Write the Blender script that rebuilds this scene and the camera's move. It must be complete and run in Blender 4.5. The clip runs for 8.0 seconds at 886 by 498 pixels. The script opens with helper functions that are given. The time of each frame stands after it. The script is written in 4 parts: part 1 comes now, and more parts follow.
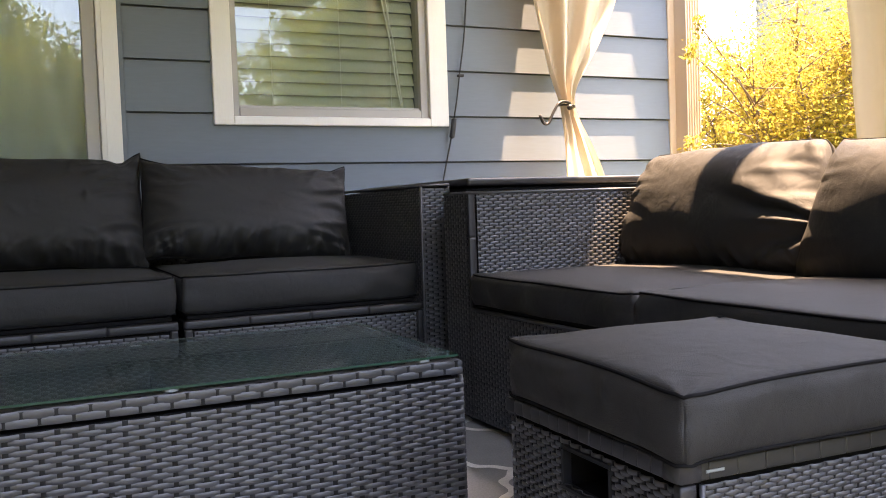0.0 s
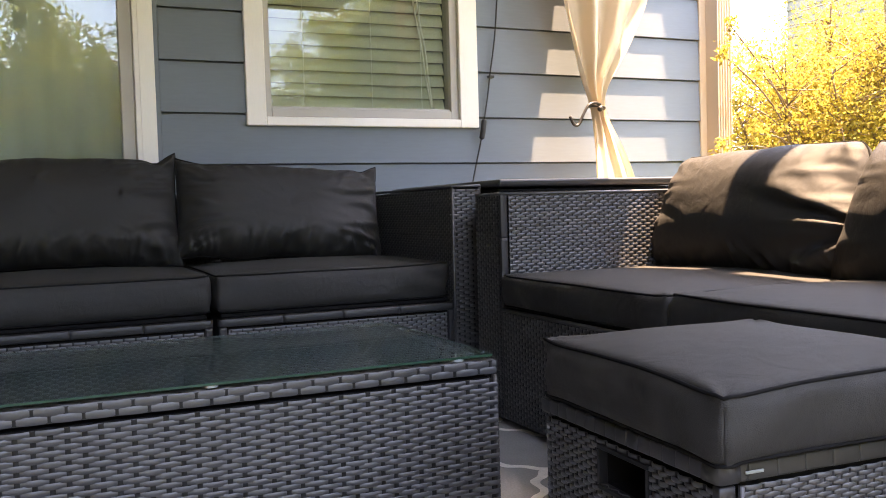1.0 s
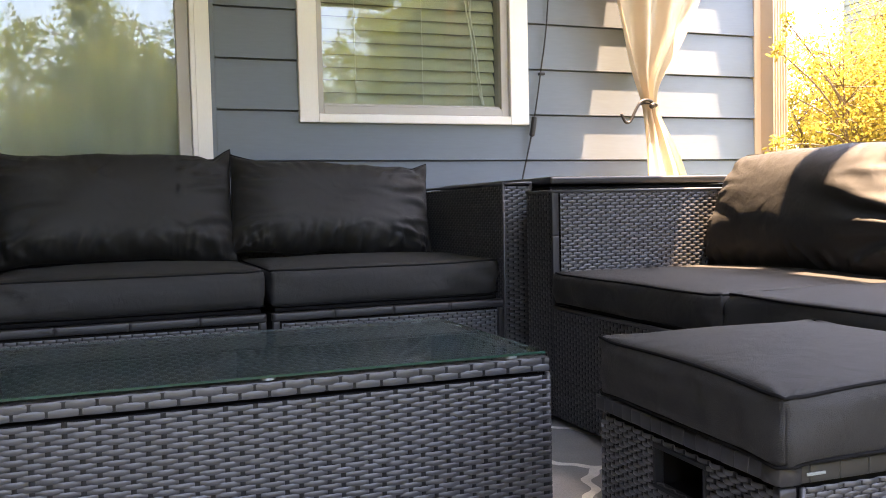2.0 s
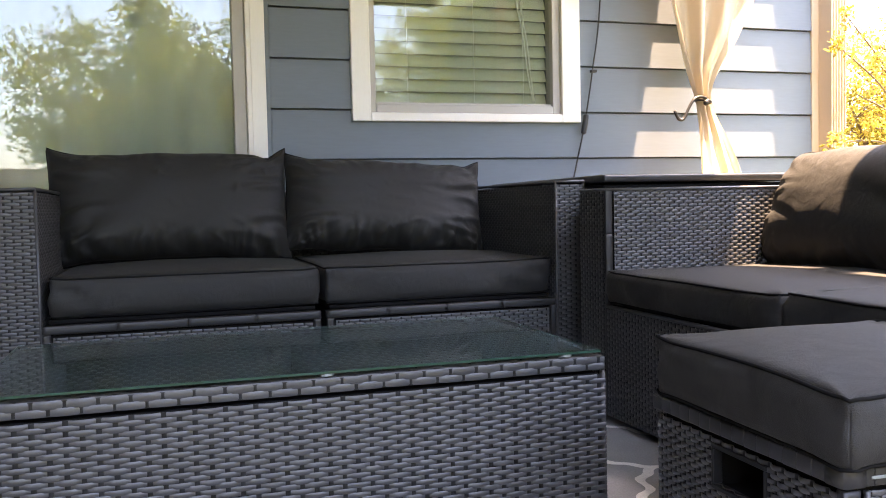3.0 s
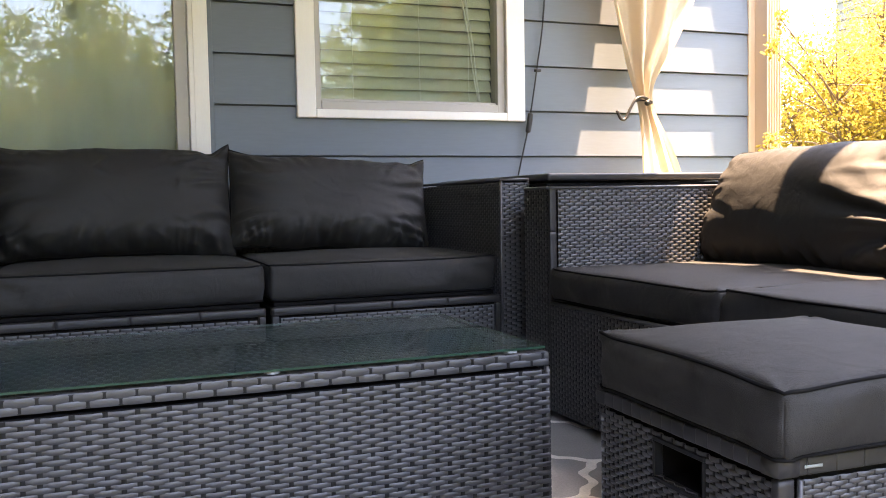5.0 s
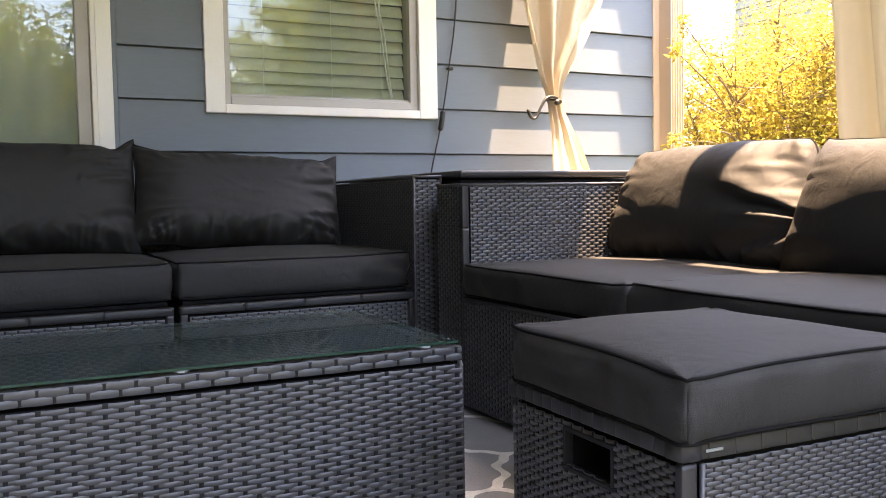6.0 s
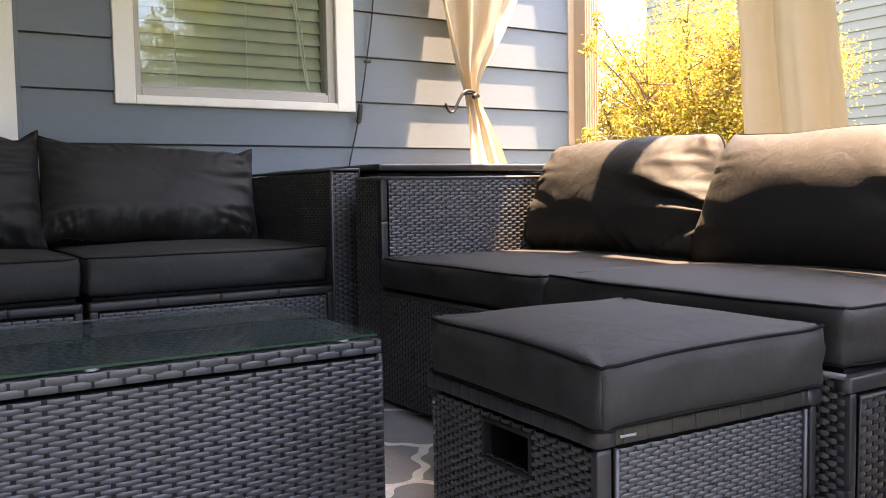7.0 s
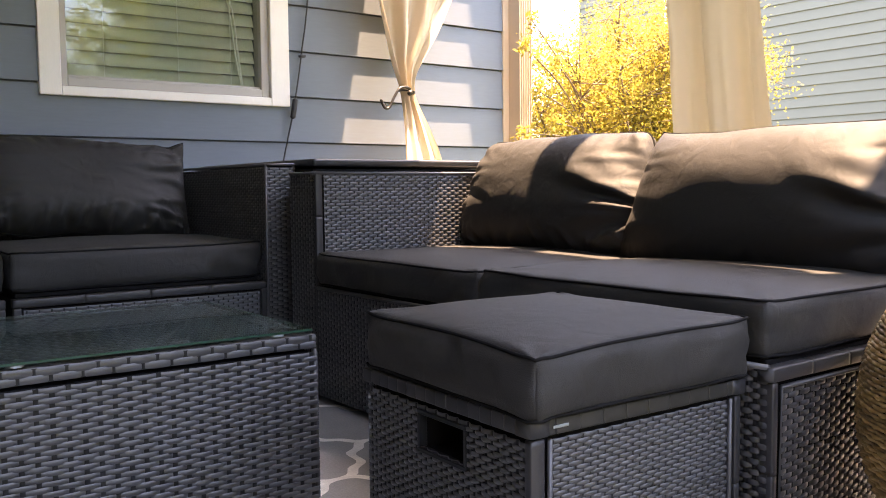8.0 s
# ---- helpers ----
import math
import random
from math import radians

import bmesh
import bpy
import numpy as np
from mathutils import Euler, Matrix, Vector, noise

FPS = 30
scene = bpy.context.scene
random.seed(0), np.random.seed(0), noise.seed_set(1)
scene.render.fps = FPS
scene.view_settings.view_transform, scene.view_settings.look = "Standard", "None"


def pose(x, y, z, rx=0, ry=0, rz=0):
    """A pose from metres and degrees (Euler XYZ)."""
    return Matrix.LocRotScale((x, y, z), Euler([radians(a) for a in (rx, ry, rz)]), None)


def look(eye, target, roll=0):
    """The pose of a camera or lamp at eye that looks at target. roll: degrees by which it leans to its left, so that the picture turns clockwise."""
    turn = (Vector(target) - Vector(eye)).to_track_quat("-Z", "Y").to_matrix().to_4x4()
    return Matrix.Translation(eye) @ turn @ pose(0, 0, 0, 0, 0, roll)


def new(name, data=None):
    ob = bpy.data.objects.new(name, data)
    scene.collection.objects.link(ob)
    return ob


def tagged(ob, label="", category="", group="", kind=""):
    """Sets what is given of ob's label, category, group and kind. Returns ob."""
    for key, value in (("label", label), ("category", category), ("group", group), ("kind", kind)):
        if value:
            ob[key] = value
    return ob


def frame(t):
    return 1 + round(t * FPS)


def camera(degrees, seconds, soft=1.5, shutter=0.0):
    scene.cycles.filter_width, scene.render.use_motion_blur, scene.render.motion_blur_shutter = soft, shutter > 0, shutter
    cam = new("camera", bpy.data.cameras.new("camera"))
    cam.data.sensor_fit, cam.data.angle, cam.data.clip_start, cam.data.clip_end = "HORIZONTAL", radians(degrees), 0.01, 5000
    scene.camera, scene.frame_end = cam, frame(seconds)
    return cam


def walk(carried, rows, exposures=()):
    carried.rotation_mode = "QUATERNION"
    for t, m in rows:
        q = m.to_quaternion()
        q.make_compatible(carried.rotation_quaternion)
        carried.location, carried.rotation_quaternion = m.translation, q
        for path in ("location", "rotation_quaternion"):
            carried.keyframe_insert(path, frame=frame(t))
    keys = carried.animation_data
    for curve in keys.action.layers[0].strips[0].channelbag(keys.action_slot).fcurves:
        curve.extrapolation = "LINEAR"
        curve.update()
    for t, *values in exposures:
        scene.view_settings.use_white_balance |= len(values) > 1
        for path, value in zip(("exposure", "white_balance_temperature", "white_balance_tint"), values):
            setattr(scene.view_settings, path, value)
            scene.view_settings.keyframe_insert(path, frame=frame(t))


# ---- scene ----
# ---------------------------------------------------------------- camera and walk
cam = camera(54.1, 8.0, soft=1.0)
PATH = [
    (0, (-0.959, -2.175, 0.554), (-0.11, -0.367, 0.46), -2.0),
    (0.5, (-0.966, -2.175, 0.552), (-0.147, -0.353, 0.465), -1.8),
    (1, (-0.979, -2.178, 0.554), (-0.182, -0.346, 0.464), -1.7),
    (1.5, (-0.986, -2.178, 0.554), (-0.232, -0.328, 0.462), -1.5),
    (3, (-1.013, -2.185, 0.557), (-0.415, -0.279, 0.459), -1.3),
    (3.5, (-1.012, -2.187, 0.559), (-0.442, -0.273, 0.461), -1.4),
    (4, (-1.015, -2.19, 0.559), (-0.431, -0.28, 0.461), -1.3),
    (4.5, (-1.017, -2.19, 0.559), (-0.376, -0.298, 0.456), -1.2),
    (6, (-1.019, -2.193, 0.552), (-0.119, -0.411, 0.439), -1.0),
    (6.5, (-1.017, -2.194, 0.551), (-0.025, -0.462, 0.43), -1.1),
    (7, (-1.019, -2.194, 0.55), (0.043, -0.504, 0.42), -1.0),
    (7.5, (-1.024, -2.196, 0.548), (0.108, -0.553, 0.41), -0.6),
    (8, (-1.024, -2.198, 0.546), (0.162, -0.593, 0.408), -0.6),
]
walk(cam, [(t, look(eye, target, roll)) for t, eye, target, roll in PATH], [(0.0, 4.77, 7700, 20), (1.5, 4.88, 7650, 20), (3.0, 5.06, 7450, 20), (4.5, 5.06, 7450, 20), (6.0, 4.88, 7600, 20), (8.0, 4.66, 7600, 22)])

# ---------------------------------------------------------------- world, sun
SUN = Vector((0.21, -0.075, 1.0)).normalized()
world = bpy.data.worlds.new("sky")
scene.world = world
world.use_nodes = True
wn = world.node_tree.nodes
sky = wn.new("ShaderNodeTexSky")
sky.sky_type = "NISHITA"
sky.sun_disc = False
sky.sun_elevation = math.asin(SUN.z)
sky.sun_rotation = math.atan2(SUN.x, SUN.y)
sky.dust_density = 2.0
wn["Background"].inputs[1].default_value = 0.102
world.node_tree.links.new(sky.outputs[0], wn["Background"].inputs[0])
sun = new("sun", bpy.data.lights.new("sun", "SUN"))
sun.data.energy = 2.75
sun.data.angle = radians(0.6)
sun.data.color = (1.0, 0.755, 0.52)
sun.matrix_basis = look(SUN * 20, (0, 0, 0))


# ---------------------------------------------------------------- materials
def material(name, color, rough=0.6, metal=0.0, vary=0.12, scale=40.0, fine=0.0, fine_scale=400.0,
             bump=0.0, bump_scale=300.0, stretch=(1, 1, 1), random=0.0, island=0.0, spec=0.5, second=None):
    """Principled surface: colour varied at two scales, with fine relief."""
    m = bpy.data.materials.new(name)
    m.use_nodes = True
    nt = m.node_tree
    n, link = nt.nodes, nt.links.new
    b = n["Principled BSDF"]
    b.inputs["Roughness"].default_value = rough
    b.inputs["Metallic"].default_value = metal
    b.inputs["Specular IOR Level"].default_value = spec
    tc = n.new("ShaderNodeTexCoord")
    mp = n.new("ShaderNodeMapping")
    mp.inputs["Scale"].default_value = stretch
    link(tc.outputs["Object"], mp.inputs[0])
    big = n.new("ShaderNodeTexNoise")
    big.inputs["Scale"].default_value = scale
    big.inputs["Detail"].default_value = 5
    link(mp.outputs[0], big.inputs["Vector"])
    small = n.new("ShaderNodeTexNoise")
    small.inputs["Scale"].default_value = fine_scale
    small.inputs["Detail"].default_value = 3
    link(mp.outputs[0], small.inputs["Vector"])

    def calc(op, a, c):
        k = n.new("ShaderNodeMath")
        k.operation = op
        for i, v in ((0, a), (1, c)):
            if isinstance(v, (int, float)):
                k.inputs[i].default_value = v
            else:
                link(v, k.inputs[i])
        return k.outputs[0]

    value = calc("ADD", calc("MULTIPLY", calc("SUBTRACT", big.outputs[0], 0.5), 2 * vary * 2), 1.0)
    if fine:
        value = calc("ADD", value, calc("MULTIPLY", calc("SUBTRACT", small.outputs[0], 0.5), 4 * fine))
    if random:
        oi = n.new("ShaderNodeObjectInfo")
        value = calc("ADD", value, calc("MULTIPLY", calc("SUBTRACT", oi.outputs["Random"], 0.5), 2 * random))
    geo = n.new("ShaderNodeNewGeometry")
    if island:
        value = calc("ADD", value, calc("MULTIPLY", calc("SUBTRACT", geo.outputs["Random Per Island"], 0.5), 2 * island))
    mix = n.new("ShaderNodeMix")
    mix.data_type = "RGBA"
    mix.blend_type = "MULTIPLY"
    mix.inputs[0].default_value = 1.0
    if second:
        two = n.new("ShaderNodeMix")
        two.data_type = "RGBA"
        two.inputs[6].default_value = (*color, 1)
        two.inputs[7].default_value = (*second, 1)
        link(geo.outputs["Random Per Island"], two.inputs[0])
        link(two.outputs[2], mix.inputs[6])
    else:
        mix.inputs[6].default_value = (*color, 1)
    link(value, mix.inputs[7])
    link(mix.outputs[2], b.inputs["Base Color"])
    if bump:
        bp = n.new("ShaderNodeBump")
        bp.inputs["Strength"].default_value = bump
        bp.inputs["Distance"].default_value = 0.002
        bn = n.new("ShaderNodeTexNoise")
        bn.inputs["Scale"].default_value = bump_scale
        bn.inputs["Detail"].default_value = 4
        link(mp.outputs[0], bn.inputs["Vector"])
        link(bn.outputs[0], bp.inputs["Height"])
        link(bp.outputs[0], b.inputs["Normal"])
    return m


def translucent(name, color, through_color, amount, rough=0.8, vary=0.1, scale=8.0, island=0.0, second=None):
    """Thin cloth or leaf: part of the light passes through."""
    m = material(name, color, rough, vary=vary, scale=scale, island=island, second=second, spec=0.2)
    nt = m.node_tree
    t = nt.nodes.new("ShaderNodeBsdfTranslucent")
    t.inputs[0].default_value = (*through_color, 1)
    mx = nt.nodes.new("ShaderNodeMixShader")
    mx.inputs[0].default_value = amount
    nt.links.new(nt.nodes["Principled BSDF"].outputs[0], mx.inputs[1])
    nt.links.new(t.outputs[0], mx.inputs[2])
    nt.links.new(mx.outputs[0], nt.nodes["Material Output"].inputs[0])
    return m


def pane_glass(name, reflect, tint=(1, 1, 1), ior=1.5):
    """Clear pane: mirror reflection over straight transmission."""
    m = bpy.data.materials.new(name)
    m.use_nodes = True
    nt = m.node_tree
    g = nt.nodes.new("ShaderNodeBsdfGlossy")
    g.inputs["Roughness"].default_value = 0.0
    t = nt.nodes.new("ShaderNodeBsdfTransparent")
    t.inputs[0].default_value = (*tint, 1)
    fr = nt.nodes.new("ShaderNodeFresnel")
    fr.inputs[0].default_value = ior
    add = nt.nodes.new("ShaderNodeMath")
    add.inputs[1].default_value = reflect
    nt.links.new(fr.outputs[0], add.inputs[0])
    mx = nt.nodes.new("ShaderNodeMixShader")
    nt.links.new(add.outputs[0], mx.inputs[0])
    nt.links.new(t.outputs[0], mx.inputs[1])
    nt.links.new(g.outputs[0], mx.inputs[2])
    nt.links.new(mx.outputs[0], nt.nodes["Material Output"].inputs[0])
    return m


M_WICKER = material("charcoal_resin_wicker", (0.0335, 0.0342, 0.0370), 0.46, spec=0.7, vary=0.07, scale=9, fine=0.06, fine_scale=500, bump=0.10, bump_scale=900, random=0.07)
# Spokes set darker than the strands, painting shade into the weave's gaps.
M_SPOKE = material("gap_shade_resin", (0.0095, 0.0098, 0.0108), 0.5, spec=0.2, vary=0.1, scale=20, island=0.2)
M_RIM = material("wrapped_resin_rim", (0.021, 0.021, 0.0225), 0.46, spec=0.4, vary=0.15, scale=15, fine=0.1, random=0.09, bump=0.1, bump_scale=700)
# Olive copy of the rim colour, painting the light on the ottoman's front rail.
M_RIM_OLIVE = material("olive_lit_resin_rim", (0.020, 0.0195, 0.0175), 0.46, spec=0.35, vary=0.15, scale=15, fine=0.1, random=0.06)
# Frame core, near-black to paint deep shade into gaps and the hand hole.
M_CORE = material("frame_and_gap_black", (0.005, 0.005, 0.0055), 0.8, vary=0.1, spec=0.1)
M_FABRIC = material("black_polyester_canvas", (0.0182, 0.0178, 0.0172), 0.62, vary=0.14, scale=5, fine=0.16, fine_scale=900, bump=0.42, bump_scale=800, spec=0.28)
ft = M_FABRIC.node_tree
slack = ft.nodes.new("ShaderNodeTexNoise")
slack.inputs["Scale"].default_value = 20
slack.inputs["Detail"].default_value = 3
slack.inputs["Distortion"].default_value = 1.2
ft.links.new(ft.nodes["Mapping"].outputs[0], slack.inputs["Vector"])
relief = ft.nodes.new("ShaderNodeBump")
relief.inputs["Strength"].default_value = 0.2
relief.inputs["Distance"].default_value = 0.010
ft.links.new(slack.outputs[0], relief.inputs["Height"])
ft.links.new(relief.outputs[0], ft.nodes["Bump"].inputs["Normal"])
fb = M_FABRIC.node_tree.nodes["Principled BSDF"]
fb.inputs["Sheen Weight"].default_value = 0.02
fb.inputs["Sheen Roughness"].default_value = 0.38
fb.inputs["Sheen Tint"].default_value = (1.0, 0.97, 0.95, 1)
M_PIPING = material("black_piping", (0.009, 0.009, 0.0095), 0.9, vary=0.1, spec=0.05)
M_SIDING = material("blue_grey_painted_siding", (0.130, 0.155, 0.182), 0.55, vary=0.05, scale=3, fine=0.04, fine_scale=160, bump=0.10, bump_scale=60, stretch=(0.12, 1, 1), random=0.03)
M_LIGHTBLOCK = material("dark_light_block", (0.045, 0.040, 0.036), 0.8, vary=0.2, scale=3, stretch=(1, 1, 0.1), bump=0.3, bump_scale=60)
M_WALL = material("house_sheathing", (0.12, 0.14, 0.16), 0.8)
M_TRIM = material("white_painted_trim", (0.82, 0.78, 0.725), 0.5, vary=0.03, scale=6, fine=0.02, bump=0.1, bump_scale=120, stretch=(1, 1, 0.15))
M_CREAM = material("cream_painted_trim", (0.46, 0.36, 0.25), 0.5, vary=0.04, scale=5, fine=0.02, bump=0.12, bump_scale=120, stretch=(1, 1, 0.15))
M_VINYL = material("almond_vinyl_frame", (0.42, 0.39, 0.35), 0.45, vary=0.04, scale=10, fine=0.03)
M_GLASS = pane_glass("window_glass", 0.03, (0.86, 0.90, 0.86))
M_DOORGLASS = pane_glass("door_glass", 0.042, (0.90, 0.93, 0.91))
M_TABLEGLASS = pane_glass("table_glass", 0.14, (0.86, 0.94, 0.92), 1.52)
nt = M_TABLEGLASS.node_tree
# Dust film on the glass; its teal tone paints in the reflected sheen.
dust_sheen = nt.nodes.new("ShaderNodeBsdfDiffuse")
dust_sheen.inputs[0].default_value = (0.37, 0.53, 0.53, 1)
veil = nt.nodes.new("ShaderNodeMixShader")
veil.inputs[0].default_value = 0.05
last = nt.nodes["Material Output"].inputs[0].links[0].from_socket
nt.links.new(last, veil.inputs[1])
nt.links.new(dust_sheen.outputs[0], veil.inputs[2])
nt.links.new(veil.outputs[0], nt.nodes["Material Output"].inputs[0])
M_CLEAR = bpy.data.materials.new("clear_glass_body")
M_CLEAR.use_nodes = True
clear = M_CLEAR.node_tree.nodes.new("ShaderNodeBsdfTransparent")
clear.inputs[0].default_value = (0.97, 0.99, 0.98, 1)
M_CLEAR.node_tree.links.new(clear.outputs[0], M_CLEAR.node_tree.nodes["Material Output"].inputs[0])
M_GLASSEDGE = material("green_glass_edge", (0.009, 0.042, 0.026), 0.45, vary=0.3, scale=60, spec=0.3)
# Same glass edge, paler to paint the light caught by the back edge.
M_LITEDGE = material("lit_glass_edge", (0.30, 0.35, 0.34), 0.3, vary=0.3, scale=50)
M_CLIP = material("clear_silicone_pad", (0.17, 0.19, 0.185), 0.3, vary=0.1)
M_BLIND = material("cream_blind_slat", (0.53, 0.52, 0.41), 0.5, vary=0.05, scale=10, random=0.05)
M_CORDWHITE = material("white_cord", (0.75, 0.72, 0.65), 0.7, vary=0.05)
M_ROOM = material("dim_room_wall", (0.30, 0.29, 0.27), 0.9, vary=0.05, scale=2)
M_HAZE = material("pale_haze_panel", (0.38, 0.40, 0.36), 0.9, vary=0.08, scale=4)
M_CURTAIN = translucent("cream_outdoor_curtain", (0.55, 0.49, 0.39), (0.48, 0.38, 0.24), 0.36, vary=0.05, scale=14)
M_METAL = material("black_wrought_iron", (0.02, 0.018, 0.017), 0.45, metal=0.4, vary=0.2, scale=60)
M_CORD = material("black_rubber_cord", (0.018, 0.018, 0.020), 0.6, vary=0.1)
M_RUG = material("grey_outdoor_rug", (0.285, 0.275, 0.262), 0.95, vary=0.10, scale=8, fine=0.14, fine_scale=260, bump=0.5, bump_scale=420)
M_RUGLINE = material("ivory_rug_yarn", (0.78, 0.74, 0.68), 0.95, vary=0.12, scale=40, fine=0.12, fine_scale=260, bump=0.5, bump_scale=420)
M_CONCRETE = material("pale_concrete", (0.27, 0.26, 0.245), 0.9, vary=0.10, scale=2.5, fine=0.08, fine_scale=120, bump=0.3, bump_scale=150)
M_GRASS = material("mown_lawn", (0.060, 0.085, 0.025), 0.9, vary=0.3, scale=1.5, fine=0.3, fine_scale=60, bump=0.8, bump_scale=80)
M_BEIGE = material("beige_vinyl_siding", (0.120, 0.108, 0.074), 0.55, vary=0.03, scale=2, fine=0.02, random=0.02)
M_LEAF = translucent("yellow_green_leaf", (0.27, 0.245, 0.052), (0.37, 0.325, 0.058), 0.5, rough=0.5, vary=0.35, scale=4, second=(0.26, 0.155, 0.034))
M_TREELEAF = translucent("green_tree_leaf", (0.14, 0.185, 0.055), (0.30, 0.37, 0.085), 0.5, rough=0.5, second=(0.19, 0.19, 0.06))
M_BARK = material("grey_brown_bark", (0.14, 0.10, 0.065), 0.9, vary=0.25, scale=18, fine=0.15, bump=0.8, bump_scale=60, stretch=(1, 1, 0.3))
M_TRUNK = material("dark_tree_bark", (0.05, 0.04, 0.03), 0.9, vary=0.25, scale=18, fine=0.15, bump=0.8, bump_scale=60, stretch=(1, 1, 0.3))
M_RATTAN = material("golden_rattan", (0.36, 0.24, 0.095), 0.55, vary=0.2, scale=12, fine=0.15, random=0.3, bump=0.2, bump_scale=500)
M_FENCE = material("weathered_cedar_board", (0.34, 0.25, 0.16), 0.85, vary=0.15, scale=3, fine=0.1, fine_scale=80, bump=0.4, bump_scale=60, stretch=(1, 1, 0.1), random=0.12)
M_AWNING = translucent("tan_awning_canvas", (0.28, 0.26, 0.23), (0.23, 0.225, 0.215), 0.12, vary=0.05, scale=4)
M_DARKGLASS = material("dim_far_window_glass", (0.10, 0.12, 0.13), 0.08, vary=0.05, spec=0.8)


# ---------------------------------------------------------------- builders
def mesh(name, verts, faces, mat, smooth=False):
    me = bpy.data.meshes.new(name)
    me.from_pydata([tuple(v) for v in verts], [], [tuple(int(i) for i in f) for f in faces])
    me.materials.append(mat)
    if smooth:
        me.polygons.foreach_set("use_smooth", [True] * len(me.polygons))
    me.update()
    return me


def thing(name, base, label, category, group="", kind=""):
    ob = new(name)
    ob.empty_display_size = 0.05
    ob.matrix_basis = pose(*base)
    return tagged(ob, label, category, group, kind)


def attach(ob, parent):
    ob.parent = parent
    if parent.parent is None:
        ob.matrix_parent_inverse = parent.matrix_basis.inverted()
    return ob


def part(name, shape, mat, parent, label="", smooth=False):
    """A bmesh or mesh, in world places, as one object under a thing or a part."""
    if isinstance(shape, bmesh.types.BMesh):
        me = bpy.data.meshes.new(name)
        shape.to_mesh(me)
        shape.free()
        me.materials.append(mat)
        if smooth:
            me.polygons.foreach_set("use_smooth", [True] * len(me.polygons))
    else:
        me = shape
    ob = new(name, me)
    if parent:
        attach(ob, parent)
    return tagged(ob, label)


def box(x0, x1, y0, y1, z0, z1, r=0.0, seg=2, bm=None):
    own = bmesh.new()
    bmesh.ops.create_cube(own, size=1.0)
    for v in own.verts:
        v.co = Vector(((x0 + x1) / 2 + v.co.x * (x1 - x0), (y0 + y1) / 2 + v.co.y * (y1 - y0), (z0 + z1) / 2 + v.co.z * (z1 - z0)))
    if r:
        bmesh.ops.bevel(own, geom=list(own.edges), offset=r, segments=seg, affect="EDGES", profile=0.5)
    if bm is None:
        return own
    me = bpy.data.meshes.new("tmp")
    own.to_mesh(me)
    own.free()
    bm.from_mesh(me)
    bpy.data.meshes.remove(me)
    return bm


def tube(points, radii, sides=8, closed=False):
    """Verts and faces of a tube along points."""
    pts = [Vector(p) for p in points]
    if isinstance(radii, (int, float)):
        radii = [radii] * len(pts)
    verts, faces, n = [], [], len(pts)
    up = Vector((0.13, 0.31, 0.94))
    for i, p in enumerate(pts):
        a = pts[(i - 1) % n] if closed or i else p
        b = pts[(i + 1) % n] if closed or i < n - 1 else p
        d = (b - a).normalized()
        s = d.cross(up)
        if s.length < 0.05:
            s = d.cross(Vector((1, 0, 0)))
        s.normalize()
        w = s.cross(d)
        for k in range(sides):
            t = 2 * math.pi * k / sides
            verts.append(p + (s * math.cos(t) + w * math.sin(t)) * radii[i])
    rings = n if closed else n - 1
    for i in range(rings):
        for k in range(sides):
            j, l = (i + 1) % n, (k + 1) % sides
            faces.append((i * sides + k, i * sides + l, j * sides + l, j * sides + k))
    if not closed:
        faces.append(tuple(range(sides))[::-1])
        faces.append(tuple((n - 1) * sides + k for k in range(sides)))
    return verts, faces


def join(shapes):
    """Several (verts, faces) as one."""
    verts, faces = [], []
    for v, f in shapes:
        k = len(verts)
        verts.extend(v)
        faces.extend(tuple(i + k for i in g) for g in f)
    return verts, faces


def bend(points, steps=6):
    """A smooth line through points (Catmull-Rom)."""
    p = [Vector(q) for q in points]
    p = [p[0] * 2 - p[1], *p, p[-1] * 2 - p[-2]]
    out = []
    for i in range(1, len(p) - 2):
        for k in range(steps):
            t = k / steps
            a, b, c, d = p[i - 1:i + 3]
            out.append(0.5 * (2 * b + (c - a) * t + (2 * a - 5 * b + 4 * c - d) * t * t + (3 * b - a - 3 * c + d) * t ** 3))
    out.append(p[-2])
    return out


def ribbon_grid(cols):
    """Faces of a grid of vertex indices."""
    a = cols
    return np.stack([a[:-1, :-1], a[1:, :-1], a[1:, 1:], a[:-1, 1:]], -1).reshape(-1, 4)


